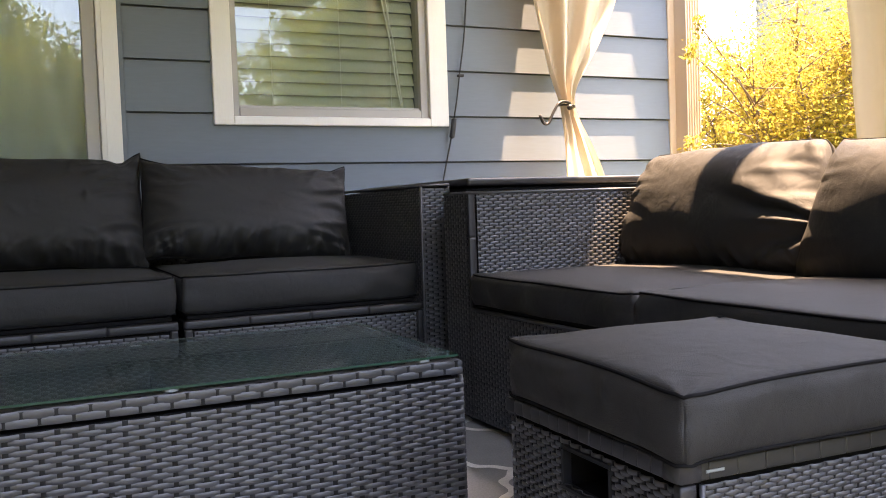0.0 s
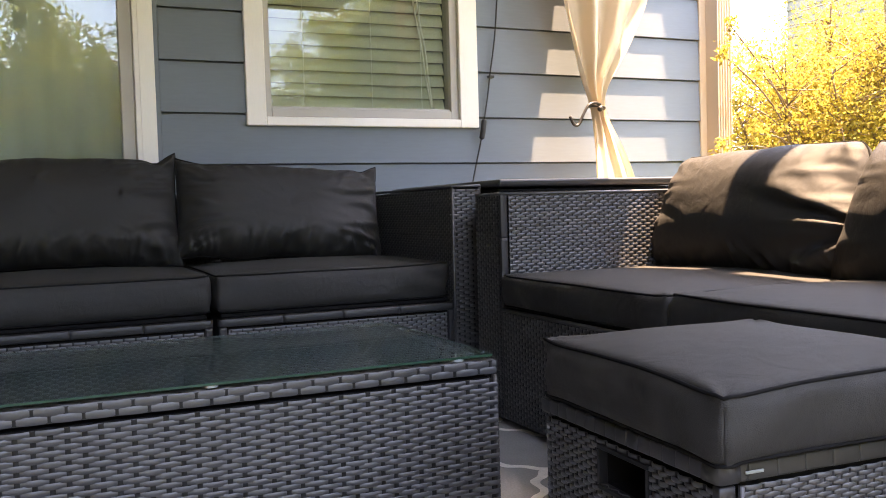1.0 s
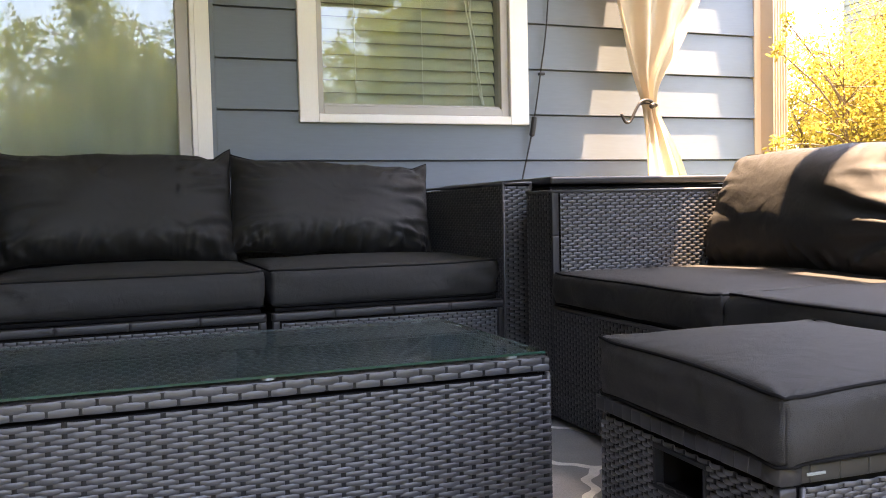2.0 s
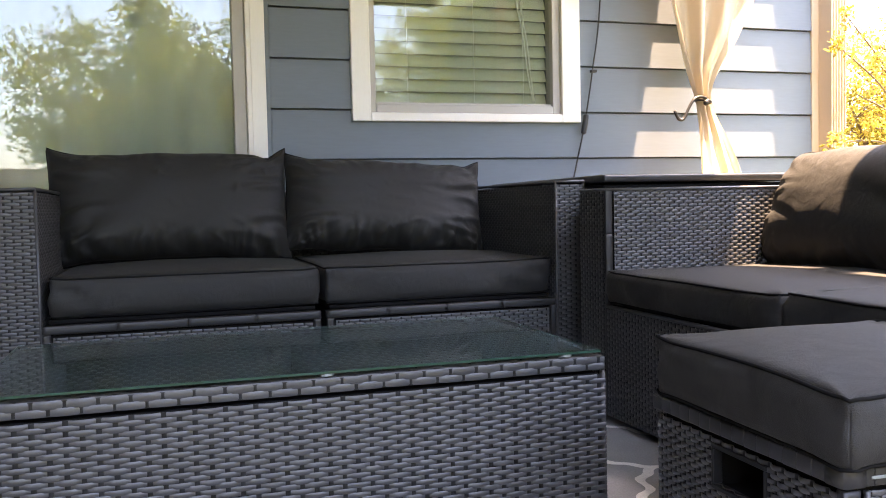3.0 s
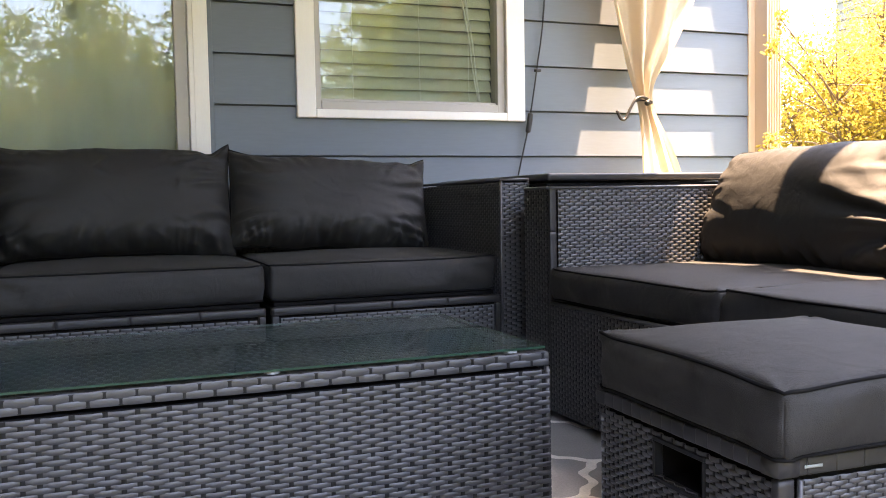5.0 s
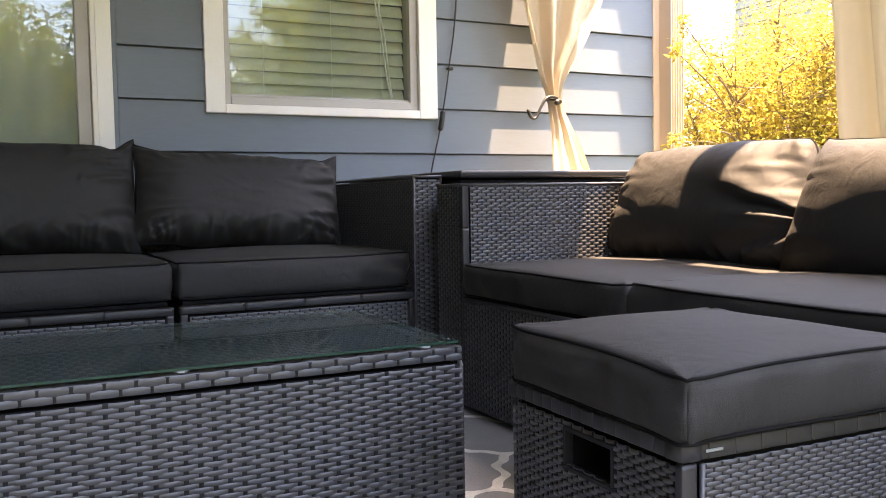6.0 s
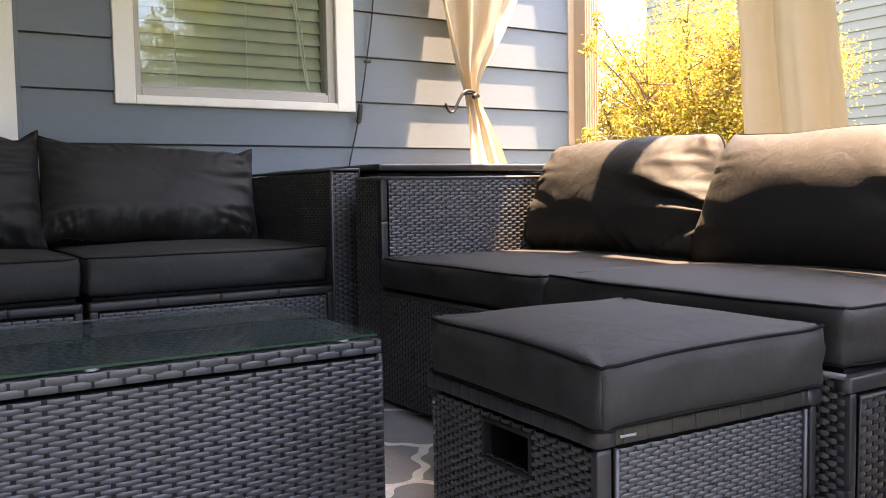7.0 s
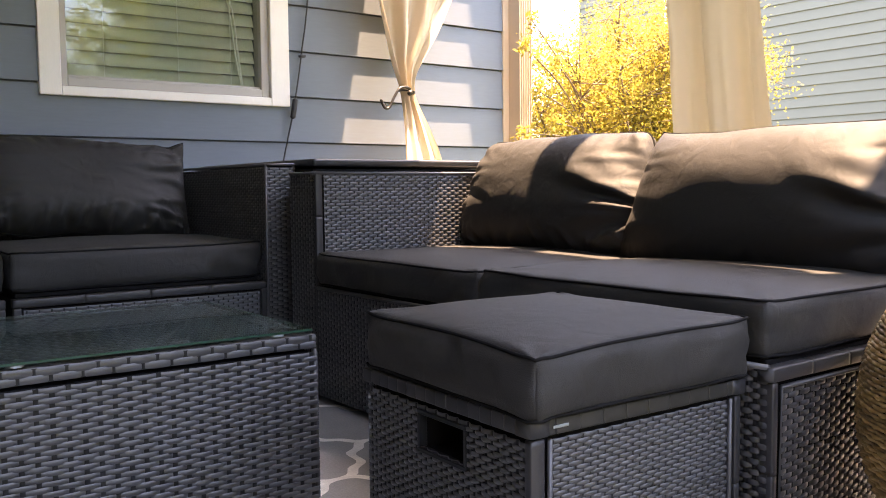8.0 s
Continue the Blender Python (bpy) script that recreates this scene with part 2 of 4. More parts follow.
def weave(name, corner, u, v, width, height, parent, seed=0, pitch=0.0138, row=0.0076, amp=0.0017, hole=None, mat=None, label="", split=True):
    """Flat resin strands along u, over and under spokes along v; u x v points out. Each strand is a piece of the panel."""
    rng = np.random.RandomState(seed)
    o, u, v = np.array(corner), np.array(u, float), np.array(v, float)
    out = np.cross(u, v)
    rows, n = max(1, int(round(height / row))), max(2, int(round(width / pitch)))
    row, pitch = height / rows, width / n
    wide = 0.0012 + 0.13 * pitch
    sp_v, sp_f, base = [], [], 0
    for j in range(n):
        c = (j + 0.5) * pitch
        spans = [(0, height)]
        if hole and hole[0] < c < hole[1]:
            spans = [(0, hole[2]), (hole[3], height)]
        for a, b in spans:
            q = []
            for off, drop in ((-1, 0.0012), (0, 0), (1, 0.0012)):
                for h in (a, b):
                    q.append(o + (c + off * wide) * u + h * v + (0.0006 - drop) * out)
            sp_v.append(np.array(q))
            sp_f.append(np.array([(0, 2, 3, 1), (2, 4, 5, 3)]) + base)
            base += 6
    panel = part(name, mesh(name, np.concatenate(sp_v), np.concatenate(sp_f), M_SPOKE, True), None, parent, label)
    m = n * 4 + 1
    s = np.linspace(0, width, m)
    if hole:
        s = np.sort(np.concatenate([s, [hole[0], hole[1]]]))
        m = len(s)
    half = row * 0.57
    verts, faces, base = [], [], 0
    for i in range(rows):
        wave = np.cos(math.pi * (s / pitch - 0.5) + math.pi * i)
        lift = amp * np.tanh(1.35 * (wave + 0.34)) + rng.normal(0, 0.00012, m)
        mid = (i + 0.5) * row + rng.normal(0, 0.0003) + np.interp(s, np.linspace(0, width, 9), rng.normal(0, 0.0003, 9))
        ring = []
        for off, drop in ((-1, 0.0015), (-0.6, 0.0003), (0.6, 0.0003), (1, 0.0015)):
            ring.append(o + s[:, None] * u + (mid + off * half * (1 + 0.04 * rng.normal()))[:, None] * v + (lift - drop + 0.001)[:, None] * out)
        p = np.stack(ring, 1).reshape(-1, 3)
        f = ribbon_grid(np.arange(m * 4).reshape(m, 4))
        if hole and hole[2] < (i + 0.5) * row < hole[3]:
            c = (s[:-1] + s[1:]) / 2
            f = f[np.repeat(~((c > hole[0]) & (c < hole[1])), 3)]
        if split:
            part("strand", mesh("strand", p, f, mat or M_WICKER, True), None, panel)
        else:
            verts.append(p)
            faces.append(f + base)
            base += m * 4
    if not split:
        tagged(part("strand", mesh("strand", np.concatenate(verts), np.concatenate(faces), mat or M_WICKER, True), None, panel), kind="stuff")
    return panel


def rim(name, p0, p1, across, up, wide, high, parent, seed=0, piece=0.028, mat=None):
    """A rail from p0 to p1 wrapped in flat strands: a bar with short rounded wraps side by side."""
    rng = np.random.RandomState(seed)
    p0, p1, a, b = Vector(p0), Vector(p1), Vector(across), Vector(up)
    d = p1 - p0
    n = max(1, int(round(d.length / piece)))
    core = [p0 + d * t + a * (wide * x) + b * (high * y) for t in (0.002, 0.998) for x, y in ((0.1, 0.1), (0.9, 0.1), (0.9, 0.9), (0.1, 0.9))]
    bar = part(name, mesh(name, core, [(0, 1, 5, 4), (1, 2, 6, 5), (2, 3, 7, 6), (3, 0, 4, 7), (0, 3, 2, 1), (4, 5, 6, 7)], M_CORE), None, parent)
    r = min(wide, high) * 0.14
    prof = [(0, r), (r * 0.3, r * 0.3), (r, 0), (wide - r, 0), (wide - r * 0.3, r * 0.3), (wide, r), (wide, high - r), (wide - r * 0.3, high - r * 0.3),
            (wide - r, high), (r, high), (r * 0.3, high - r * 0.3), (0, high - r)]
    m = len(prof)
    for i in range(n):
        j = Vector(rng.normal(0, 0.00018, 3))
        verts, faces = [], []
        for t, shrink in ((i / n, 0.0002), (i / n + 0.06 / n, 0), (i / n + 0.94 / n, 0), ((i + 1) / n - 0.0002, 0.0002)):
            for x, y in prof:
                x, y = (x - wide / 2) * (1 - shrink / wide * 2), (y - high / 2) * (1 - shrink / high * 2)
                verts.append(p0 + d * t + a * (x + wide / 2) + b * (y + high / 2) + j)
        for s in range(3):
            for q in range(m):
                faces.append((s * m + q, s * m + (q + 1) % m, (s + 1) * m + (q + 1) % m, (s + 1) * m + q))
        faces.append(tuple(q for q in range(m))[::-1])
        faces.append(tuple(3 * m + q for q in range(m)))
        part("wrap", mesh("wrap", verts, faces, mat or M_RIM, True), None, bar)
    return bar


def cushion(name, x0, x1, y0, y1, z0, z1, label, group, seed, crown=0.012, r=0.013, turn=0.0, bulge=0.006, droop=0.0):
    """Box cushion with a crowned top, slack cloth and piping round both edges."""
    rng = random.Random(seed)
    cx, cy, cz = (x0 + x1) / 2, (y0 + y1) / 2, (z0 + z1) / 2
    half = Vector(((x1 - x0) / 2, (y1 - y0) / 2, (z1 - z0) / 2))
    off = Vector((rng.uniform(0, 50), rng.uniform(0, 50), rng.uniform(0, 50)))
    rot = Matrix.Rotation(radians(turn), 3, "Z")

    def shape(p, push=0.0):
        q = Vector((p[0] * half.x, p[1] * half.y, p[2] * half.z))
        c = Vector([max(-(h - r), min(h - r, k)) for k, h in zip(q, half)])
        d = q - c
        nrm = d.normalized() if d.length > 1e-6 else Vector((0, 0, 1))
        pos = c + nrm * (r + push)
        ax, ay = max(0, 1 - p[0] ** 2), max(0, 1 - p[1] ** 2)
        az = max(0, 1 - p[2] ** 2)
        pos.x += bulge * (1 if p[0] > 0 else -1) * abs(p[0]) ** 3 * az * (0.4 + 0.6 * ay)
        pos.y += bulge * (1 if p[1] > 0 else -1) * abs(p[1]) ** 3 * az * (0.4 + 0.6 * ax)
        top = max(0.0, p[2])
        pos.z += top * (crown * (ax * ay) ** 0.7 + 0.004 * (1 - ax) ** 5 * (1 - ay) ** 5)
        pos.z -= droop * ((1 - p[0]) * (1 - p[1]) / 4) ** 5 * (0.4 + 0.6 * top)
        slack = noise.noise(Vector((q.x * 5, q.y * 5, q.z * 9)) + off) * 0.0065 + noise.noise(Vector((q.x * 14, q.y * 14, q.z * 30)) + off * 2) * 0.0014
        side = (1 - top ** 4) if abs(p[2]) < 0.98 else 0.0
        fold = side * max(0.0, noise.noise(Vector(((q.x + q.y) * 11 - q.z * 9, q.z * 6, 0.0)) + off)) * 0.012
        near = (abs(p[0]) * abs(p[1])) ** 10
        pinch = near * az * (0.003 * math.sin(p[2] * 6 + off.x + q.x * 9) - 0.003)
        fan = (abs(p[0]) * abs(p[1])) ** 3 * (1 - near) * (0.15 if abs(p[2]) < 0.98 else 1.0)
        pinch += fan * 0.0045 * math.sin(math.atan2(1.04 - abs(p[0]), 1.04 - abs(p[1])) * 9 + q.z * 70 + off.y)
        crease = side * 0.0095 * math.sin((q.x + q.y) * 46 + q.z * 60 + 6 * noise.noise(Vector((q.x * 7, q.y * 7, q.z * 12)) + off)) * max(0.0, noise.noise(Vector((q.x * 6, q.y * 6, 2.0)) + off) + 0.15)
        pos += nrm * (slack * (0.4 + 0.6 * side) + fold + pinch + crease)
        return rot @ pos + Vector((cx, cy, cz))

    bm = bmesh.new()
    nx, ny, nz = 30, 30, 8
    for axis, sign in ((0, 1), (0, -1), (1, 1), (1, -1), (2, 1), (2, -1)):
        a, b = [k for k in range(3) if k != axis]
        na, nb = (nx, ny, nz)[a], (nx, ny, nz)[b]
        grid = []
        for i in range(na + 1):
            line = []
            for j in range(nb + 1):
                p = [0, 0, 0]
                p[axis], p[a], p[b] = sign, -math.cos(math.pi * i / na) if na > 10 else i / na * 2 - 1, -math.cos(math.pi * j / nb) if nb > 10 else j / nb * 2 - 1
                line.append(bm.verts.new(p))
            grid.append(line)
        for i in range(na):
            for j in range(nb):
                bm.faces.new((grid[i][j], grid[i + 1][j], grid[i + 1][j + 1], grid[i][j + 1]))
    bmesh.ops.remove_doubles(bm, verts=list(bm.verts), dist=1e-4)
    bmesh.ops.recalc_face_normals(bm, faces=list(bm.faces))
    for v in bm.verts:
        v.co = shape(tuple(v.co))
    body_base = thing(name, (cx, cy, z0), label, "cushion", group)
    body = part("cover", bm, M_FABRIC, body_base, smooth=True)
    for edge in (1.0, -1.0):
        loop = []
        for k in range(120):
            t = k / 120 * 4
            s, w = int(t), (t % 1) * 2 - 1
            p = [(w, -1), (1, w), (-w, 1), (-1, -w)][s]
            loop.append(shape((p[0], p[1], edge * 0.995), 0.001))
        v, f = tube(loop, 0.0023, 6, True)
        part("piping", mesh("piping", v, f, M_PIPING, True), None, body_base)
    return body_base


def pillow(name, wide, high, thick, place, label, group, seed, ears=0.05, wrinkle=1.0, sag=0.22, dip=0.07, fan=0.0, belly=4, flare=0.0, blunt=0.0, ear=0.0):
    """Knife-edge back pillow: two bulging faces, drawn-in edges, pointed corners, folds from the seams."""
    rng = random.Random(seed)
    off = Vector((rng.uniform(0, 50), rng.uniform(0, 50), rng.uniform(0, 50)))
    n, m = 150, 64
    a, b = wide / 2, high / 2
    verts, faces = [], []

    def at(u, v, side):
        x = a * u * (1 - ears * (1 - v * v) - flare * v)
        z = b * v * (1 - (dip * (1 - abs(u) ** 8 - 0.05 * noise.noise(Vector((u * 5, 3.0, 0.0)) + off)) if v > 0 else 0.05 * (1 - u * u)))
        notch = ear * math.exp(-((u - 0.83) / 0.085) ** 2) * max(0.0, v) ** 3
        z -= notch
        soft = 1 - blunt * (u * v) ** 6
        x, z = x * soft, z * soft
        fill = max(0.0, (1 - u ** 4) * (1 - abs(v) ** belly)) ** 0.55
        y = side * thick / 2 * fill * (1 - sag * v)
        eu, ev = abs(u) ** 4, abs(v) ** (5 if v < 0 else 6)
        w = math.sin(v * 17 + 5 * noise.noise(Vector((u * 2, v * 3, 0)) + off)) * eu * (1 - eu ** 3)
        w += math.sin(u * 34 + 7 * noise.noise(Vector((u * 3, v * 2, 4)) + off)) * ev * (1 - ev ** 3) * (1.7 if v < 0 else 0.5)
        diag = abs(u * v) ** 2.2
        w += 0.9 * math.sin((abs(u) - abs(v)) * 24 + 4 * noise.noise(Vector((u * 4, v * 4, 9)) + off)) * diag * (1 - diag)
        y += side * 0.010 * wrinkle * w * (0.3 + fill)
        low = max(0.0, -v - 0.45) / 0.55
        pucker = math.sin(u * 64 + 9 * noise.noise(Vector((u * 4, v * 1.5, 2)) + off)) * max(0.0, 0.35 + noise.noise(Vector((u * 5, 0.0, 6)) + off))
        y += side * 0.0100 * wrinkle * pucker * low ** 1.5 * (1 - 0.7 * low ** 8)
        dent = noise.noise(Vector((u * 2.2 - v * 0.8, v * 1.6 + u * 0.6, 8.0 + side)) + off)
        y += side * 0.006 * wrinkle * dent * fill
        crease = max(0.0, 1 - abs(math.sin(5.5 * (0.8 * u + v) + 3 * noise.noise(Vector((u * 2, v * 2, 11)) + off))) * 5) * max(0.0, noise.noise(Vector((u * 3, v * 3, 14)) + off) + 0.05)
        y += side * 0.008 * wrinkle * crease * fill
        y -= side * 1.3 * ear * math.exp(-((u - 0.80 - 0.5 * (1 - v)) / 0.07) ** 2) * max(0.0, v) * fill ** 0.5
        if fan and u > 0.2:
            reach = min(1.0, (u - 0.2) / 0.6) ** 2 * (3 - 2 * min(1.0, (u - 0.2) / 0.6))
            ang = math.atan2(v + 0.25, 1.12 - u)
            y += side * fan * reach * (math.sin(ang * 7.5 + 2.2 + 0.8 * noise.noise(Vector((u * 3, v * 3, 1)) + off)) + 0.4 * math.sin(ang * 13)) * fill ** 0.5
        y += 0.004 * noise.noise(Vector((u * 1.6, v * 1.6, side)) + off) * fill
        y += side * 0.004 * wrinkle * max(0, noise.noise(Vector((u * 3 + v * 5, v * 1.5 - u, 3.0 * side)) + off) - 0.1) * fill * (0.25 + abs(u) ** 2)
        z += 0.008 * wrinkle * noise.noise(Vector((u * 2.5, 7.0, v)) + off) * abs(v)
        return place @ Vector((x, y, z))

    for side in (-1, 1):
        k = len(verts)
        for i in range(n + 1):
            for j in range(m + 1):
                u, v = -math.cos(math.pi * i / n), -math.cos(math.pi * j / m)
                verts.append(at(u, v, side))
        for i in range(n):
            for j in range(m):
                q = (k + i * (m + 1) + j, k + (i + 1) * (m + 1) + j, k + (i + 1) * (m + 1) + j + 1, k + i * (m + 1) + j + 1)
                faces.append(q if side < 0 else q[::-1])
    low = min(v.z for v in verts)
    ob = thing(name, (place.translation.x, place.translation.y, low), label, "pillow", group)
    bm = bmesh.new()
    bm.from_mesh(mesh("cover", verts, faces, M_FABRIC))
    bmesh.ops.remove_doubles(bm, verts=list(bm.verts), dist=2e-4)
    part("cover", bm, M_FABRIC, ob, smooth=True)
    loop = []
    for k in range(160):
        t = k / 160 * 4
        s, w = int(t), (t % 1) * 2 - 1
        u, v = [(w, -1), (1, w), (-w, 1), (-1, -w)][s]
        loop.append(at(u, v, 1))
    v, f = tube(loop, 0.0028, 6, True)
    part("seam_piping", mesh("seam_piping", v, f, M_PIPING, True), None, ob)
    return ob


def leaves(centres, per, spread, size, seed, droop=0.3, squash=(1, 1, 1)):
    """Verts and faces of many small folded leaves round the given centres."""
    rng = np.random.RandomState(seed)
    c = np.repeat(np.array(centres, float), per, 0)
    n = len(c)
    c = c + rng.normal(0, 1, (n, 3)) * spread * np.array(squash)
    d = rng.normal(0, 1, (n, 3))
    d[:, 2] -= droop
    d /= np.linalg.norm(d, axis=1)[:, None]
    w = np.cross(d, rng.normal(0, 1, (n, 3)))
    w /= np.linalg.norm(w, axis=1)[:, None]
    up = np.cross(d, w)
    s = size * rng.uniform(0.55, 1.25, n)[:, None]
    p = np.stack([c, c + d * s * 0.5 + w * s * 0.26 + up * s * 0.07, c + d * s, c + d * s * 0.5 - w * s * 0.26 + up * s * 0.07, c + d * s * 0.5], 1)
    base = (np.arange(n) * 5)[:, None]
    f = np.concatenate([base + np.array([0, 1, 2, 4]), base + np.array([0, 4, 2, 3])])
    return p.reshape(-1, 3), f


def polished(ob, axis, sign):
    """Only one face of a glass sheet mirrors; the others pass light straight on."""
    ob.data.materials.append(M_CLEAR)
    for q in ob.data.polygons:
        q.material_index = 0 if q.normal[axis] * sign > 0.5 else 1
    ob.visible_shadow = False


def upright(name, x0, x1, y0, y1, z0, z1, mat, parent, r=0.003, label=""):
    return part(name, box(x0, x1, y0, y1, z0, z1, r), mat, parent, label)


# ---------------------------------------------------------------- ground, patio, rug
g = bmesh.new()
bmesh.ops.create_grid(g, x_segments=40, y_segments=40, size=300)
for v in g.verts:
    v.co.z = -0.06
tagged(part("ground", g, M_GRASS, None), "mown green lawn round the patio", "lawn", kind="structure")
tagged(part("patio", box(-3.6, 1.35, -2.75, 0.885, -0.12, 0.0, 0.01), M_CONCRETE, None), "pale grey concrete patio slab", "patio", kind="structure")

rug = thing("outdoor_rug", (-0.5, -0.9, 0.001), "flat grey outdoor rug with ivory trellis lines", "rug")
part("rug_field", box(-1.45, 1.0, -2.6, 0.45, 0.001, 0.007, 0.002), M_RUG, rug)
shapes = []
CELL = 0.365
for family in (0, 1):
    for k in range(-12, 13):
        v, f = [], []
        for i in range(0, 361):
            t = -4.0 + i / 360 * 6.4
            ph = 2 * math.pi * (t + (0.315 if family else -0.563)) / CELL
            c = (-0.315, 0.563)[family] + k * CELL + 0.026 * math.sin(ph) + 0.010 * math.sin(3 * ph)
            a, b = (c, t) if family == 0 else (t, c)
            x, y = (a + b) / 2, (a - b) / 2
            if not (-1.43 < x < 0.98 and -2.58 < y < 0.43):
                v, f = (v, f) if not v else (shapes.append((v, f)) or ([], []))
                continue
            h = 0.0105 + 0.0025 * noise.noise(Vector((x * 30, y * 30, 0)))
            d = Vector((1, -1)).normalized() * h if family else Vector((1, 1)).normalized() * h
            v += [(x - d.x, y - d.y, 0.0082 + 0.0003 * family), (x + d.x, y + d.y, 0.0082 + 0.0003 * family)]
            if len(v) > 2:
                n = len(v)
                f.append((n - 4, n - 3, n - 1, n - 2))
        if v:
            shapes.append((v, f))
v, f = join(shapes)
part("trellis_pattern", mesh("trellis_pattern", v, f, M_RUGLINE), None, rug, "ivory woven trellis lines")

# ---------------------------------------------------------------- house wall with siding
WALL = 0.885
LAP, STEP = 0.735, 0.176
house = thing("wall_north", (0, WALL + 0.1, 0), "house wall of blue-grey lap siding", "wall", kind="structure")
bm = bmesh.new()
WX0, WX1 = -4.2, 1.61
for x0, x1, z0, z1 in ((WX0, -1.66, -0.1, 2.9), (-1.66, -0.68, 2.12, 2.9), (-1.66, -0.68, -0.1, 0.0), (-0.68, -0.313, -0.1, 2.9), (-0.313, 0.436, -0.1, 0.897), (-0.313, 0.436, 2.02, 2.9), (0.436, WX1, -0.1, 2.9)):
    box(x0, x1, WALL + 0.024, WALL + 0.16, z0, z1, 0, bm=bm)
part("wall_body", bm, M_WALL, house)


def board(x0, x1, z):
    """One lap board: bottom edge proud, top tucked behind the next."""
    t = 0.011
    y0 = WALL - 0.010
    verts = []
    for x in (x0, x1):
        verts += [(x, y0, z), (x, y0 + 0.0095, z + STEP - 0.0055), (x, y0 + 0.0150, z + STEP - 0.0055), (x, y0 + t + 0.006, z)]
    faces = [(0, 1, 5, 4), (1, 2, 6, 5), (2, 3, 7, 6), (3, 0, 4, 7), (0, 3, 2, 1), (4, 5, 6, 7)]
    part("siding_board", mesh("siding_board", verts, [q[::-1] for q in faces], M_SIDING), None, house)


for k in range(-5, 12):
    z = LAP + k * STEP
    spans = [(-4.2, -1.74)]
    if z > 2.1:
        spans = [(-4.2, 1.600)]
    elif z < LAP + 0.01:
        spans.append((-0.665, 1.600))
    else:
        spans += [(-0.665, -0.378), (0.510, 1.600)]
    for x0, x1 in spans:
        board(x0, x1, z)
tagged(part("eave", box(-4.4, 1.62, WALL + 0.17, WALL + 0.6, 2.9, 3.0, 0.005), M_TRIM, None), "white boxed eave above the wall", "eave", kind="structure")

# Unseen wall added and kept dark so west-facing sides get little light.
tagged(part("wall_west", box(-2.9, -2.75, -5.4, 0.86, -0.1, 2.9), M_LIGHTBLOCK, None), "plain dark wall, unseen, added to cut light from the west", "wall", kind="structure")

corner = thing("corner_post", (1.587, 0.84, 0), "cream painted corner post of the house", "corner post", kind="structure")
upright("post_body", 1.601, 1.722, 0.874, 0.905, -0.06, 2.9, M_CREAM, corner, 0.004)
spout = thing("downspout", (1.690, 0.85, 0), "cream fluted metal downspout beside the corner", "downspout")
v, f = [], []
prof = []
for i in range(33):
    x = 1.634 + i / 32 * 0.075
    prof.append((x, 0.798 + (0.006 if (i // 3) % 2 else 0.0)))
prof += [(1.709, 0.8735), (1.634, 0.8735)]
for z in (-0.02, 2.85):
    v += [(x, y, z) for x, y in prof]
m = len(prof)
f = [(i, (i + 1) % m, m + (i + 1) % m, m + i) for i in range(m)] + [tuple(range(m))[::-1], tuple(range(m, 2 * m))]
part("pipe", mesh("pipe", v, f, M_CREAM), None, spout)
part("wall_strap", box(1.6285, 1.715, 0.792, 0.8735, 1.72, 1.745, 0.002), M_CREAM, spout)

# ---------------------------------------------------------------- window with blind
win = thing("window_1", (0.06, WALL, 0.868), "white framed sash window with a closed cream blind", "window", kind="structure")
upright("trim_side", -0.381, -0.313, 0.862, 0.892, 0.868, 2.09, M_TRIM, win)
upright("trim_side", 0.436, 0.513, 0.862, 0.892, 0.868, 2.09, M_TRIM, win)
upright("trim_sill", -0.3125, 0.4355, 0.862, 0.892, 0.868, 0.899, M_TRIM, win)
upright("trim_head", -0.3125, 0.4355, 0.862, 0.892, 2.02, 2.09, M_TRIM, win)
upright("sash_stile", -0.312, -0.290, 0.880, 0.945, 0.900, 2.02, M_VINYL, win)
upright("sash_stile", 0.404, 0.435, 0.880, 0.945, 0.900, 2.02, M_VINYL, win)
upright("sash_rail", -0.2895, 0.4035, 0.878, 0.945, 0.900, 0.930, M_VINYL, win)
upright("inner_bead", -0.2895, 0.4035, 0.894, 0.940, 0.9305, 0.940, M_VINYL, win, 0.002)
upright("meeting_rail", -0.2895, 0.4035, 0.880, 0.945, 1.48, 1.515, M_VINYL, win)
pane = part("pane", box(-0.2895, 0.4035, 0.906, 0.910, 0.9405, 2.02), M_GLASS, win)
polished(pane, 1, -1)

blind = thing("window_blind", (0.06, 0.975, 0.94), "closed cream horizontal blind behind the window glass", "blind")
bm = bmesh.new()
slat = []
for i in range(9):
    t = i / 8 * 2 - 1
    slat.append((t * 0.025, 0.0035 * (1 - t * t)))
tilt = radians(68)
v = []
for x in (-0.288, 0.402):
    for s, c in slat:
        v.append((x, -c * math.sin(tilt) + s * math.cos(tilt), s * math.sin(tilt) + c * math.cos(tilt)))
for x in (-0.288, 0.402):
    for s, c in slat:
        v.append((x, -c * math.sin(tilt) + s * math.cos(tilt) + 0.0025, s * math.sin(tilt) + c * math.cos(tilt)))
f = [(i, i + 1, 10 + i, 9 + i) for i in range(8)] + [(18 + i, 27 + i, 28 + i, 19 + i) for i in range(8)]
slat_mesh = mesh("blind_slat", v, f, M_BLIND, True)
for k in range(25):
    s = new("blind_slat", slat_mesh)
    attach(s, blind)
    s.location = (0, 0.947 + random.uniform(-0.001, 0.001), 0.962 + k * 0.0462)
    s.rotation_euler = (random.uniform(-0.03, 0.03), random.uniform(-0.002, 0.002), 0)
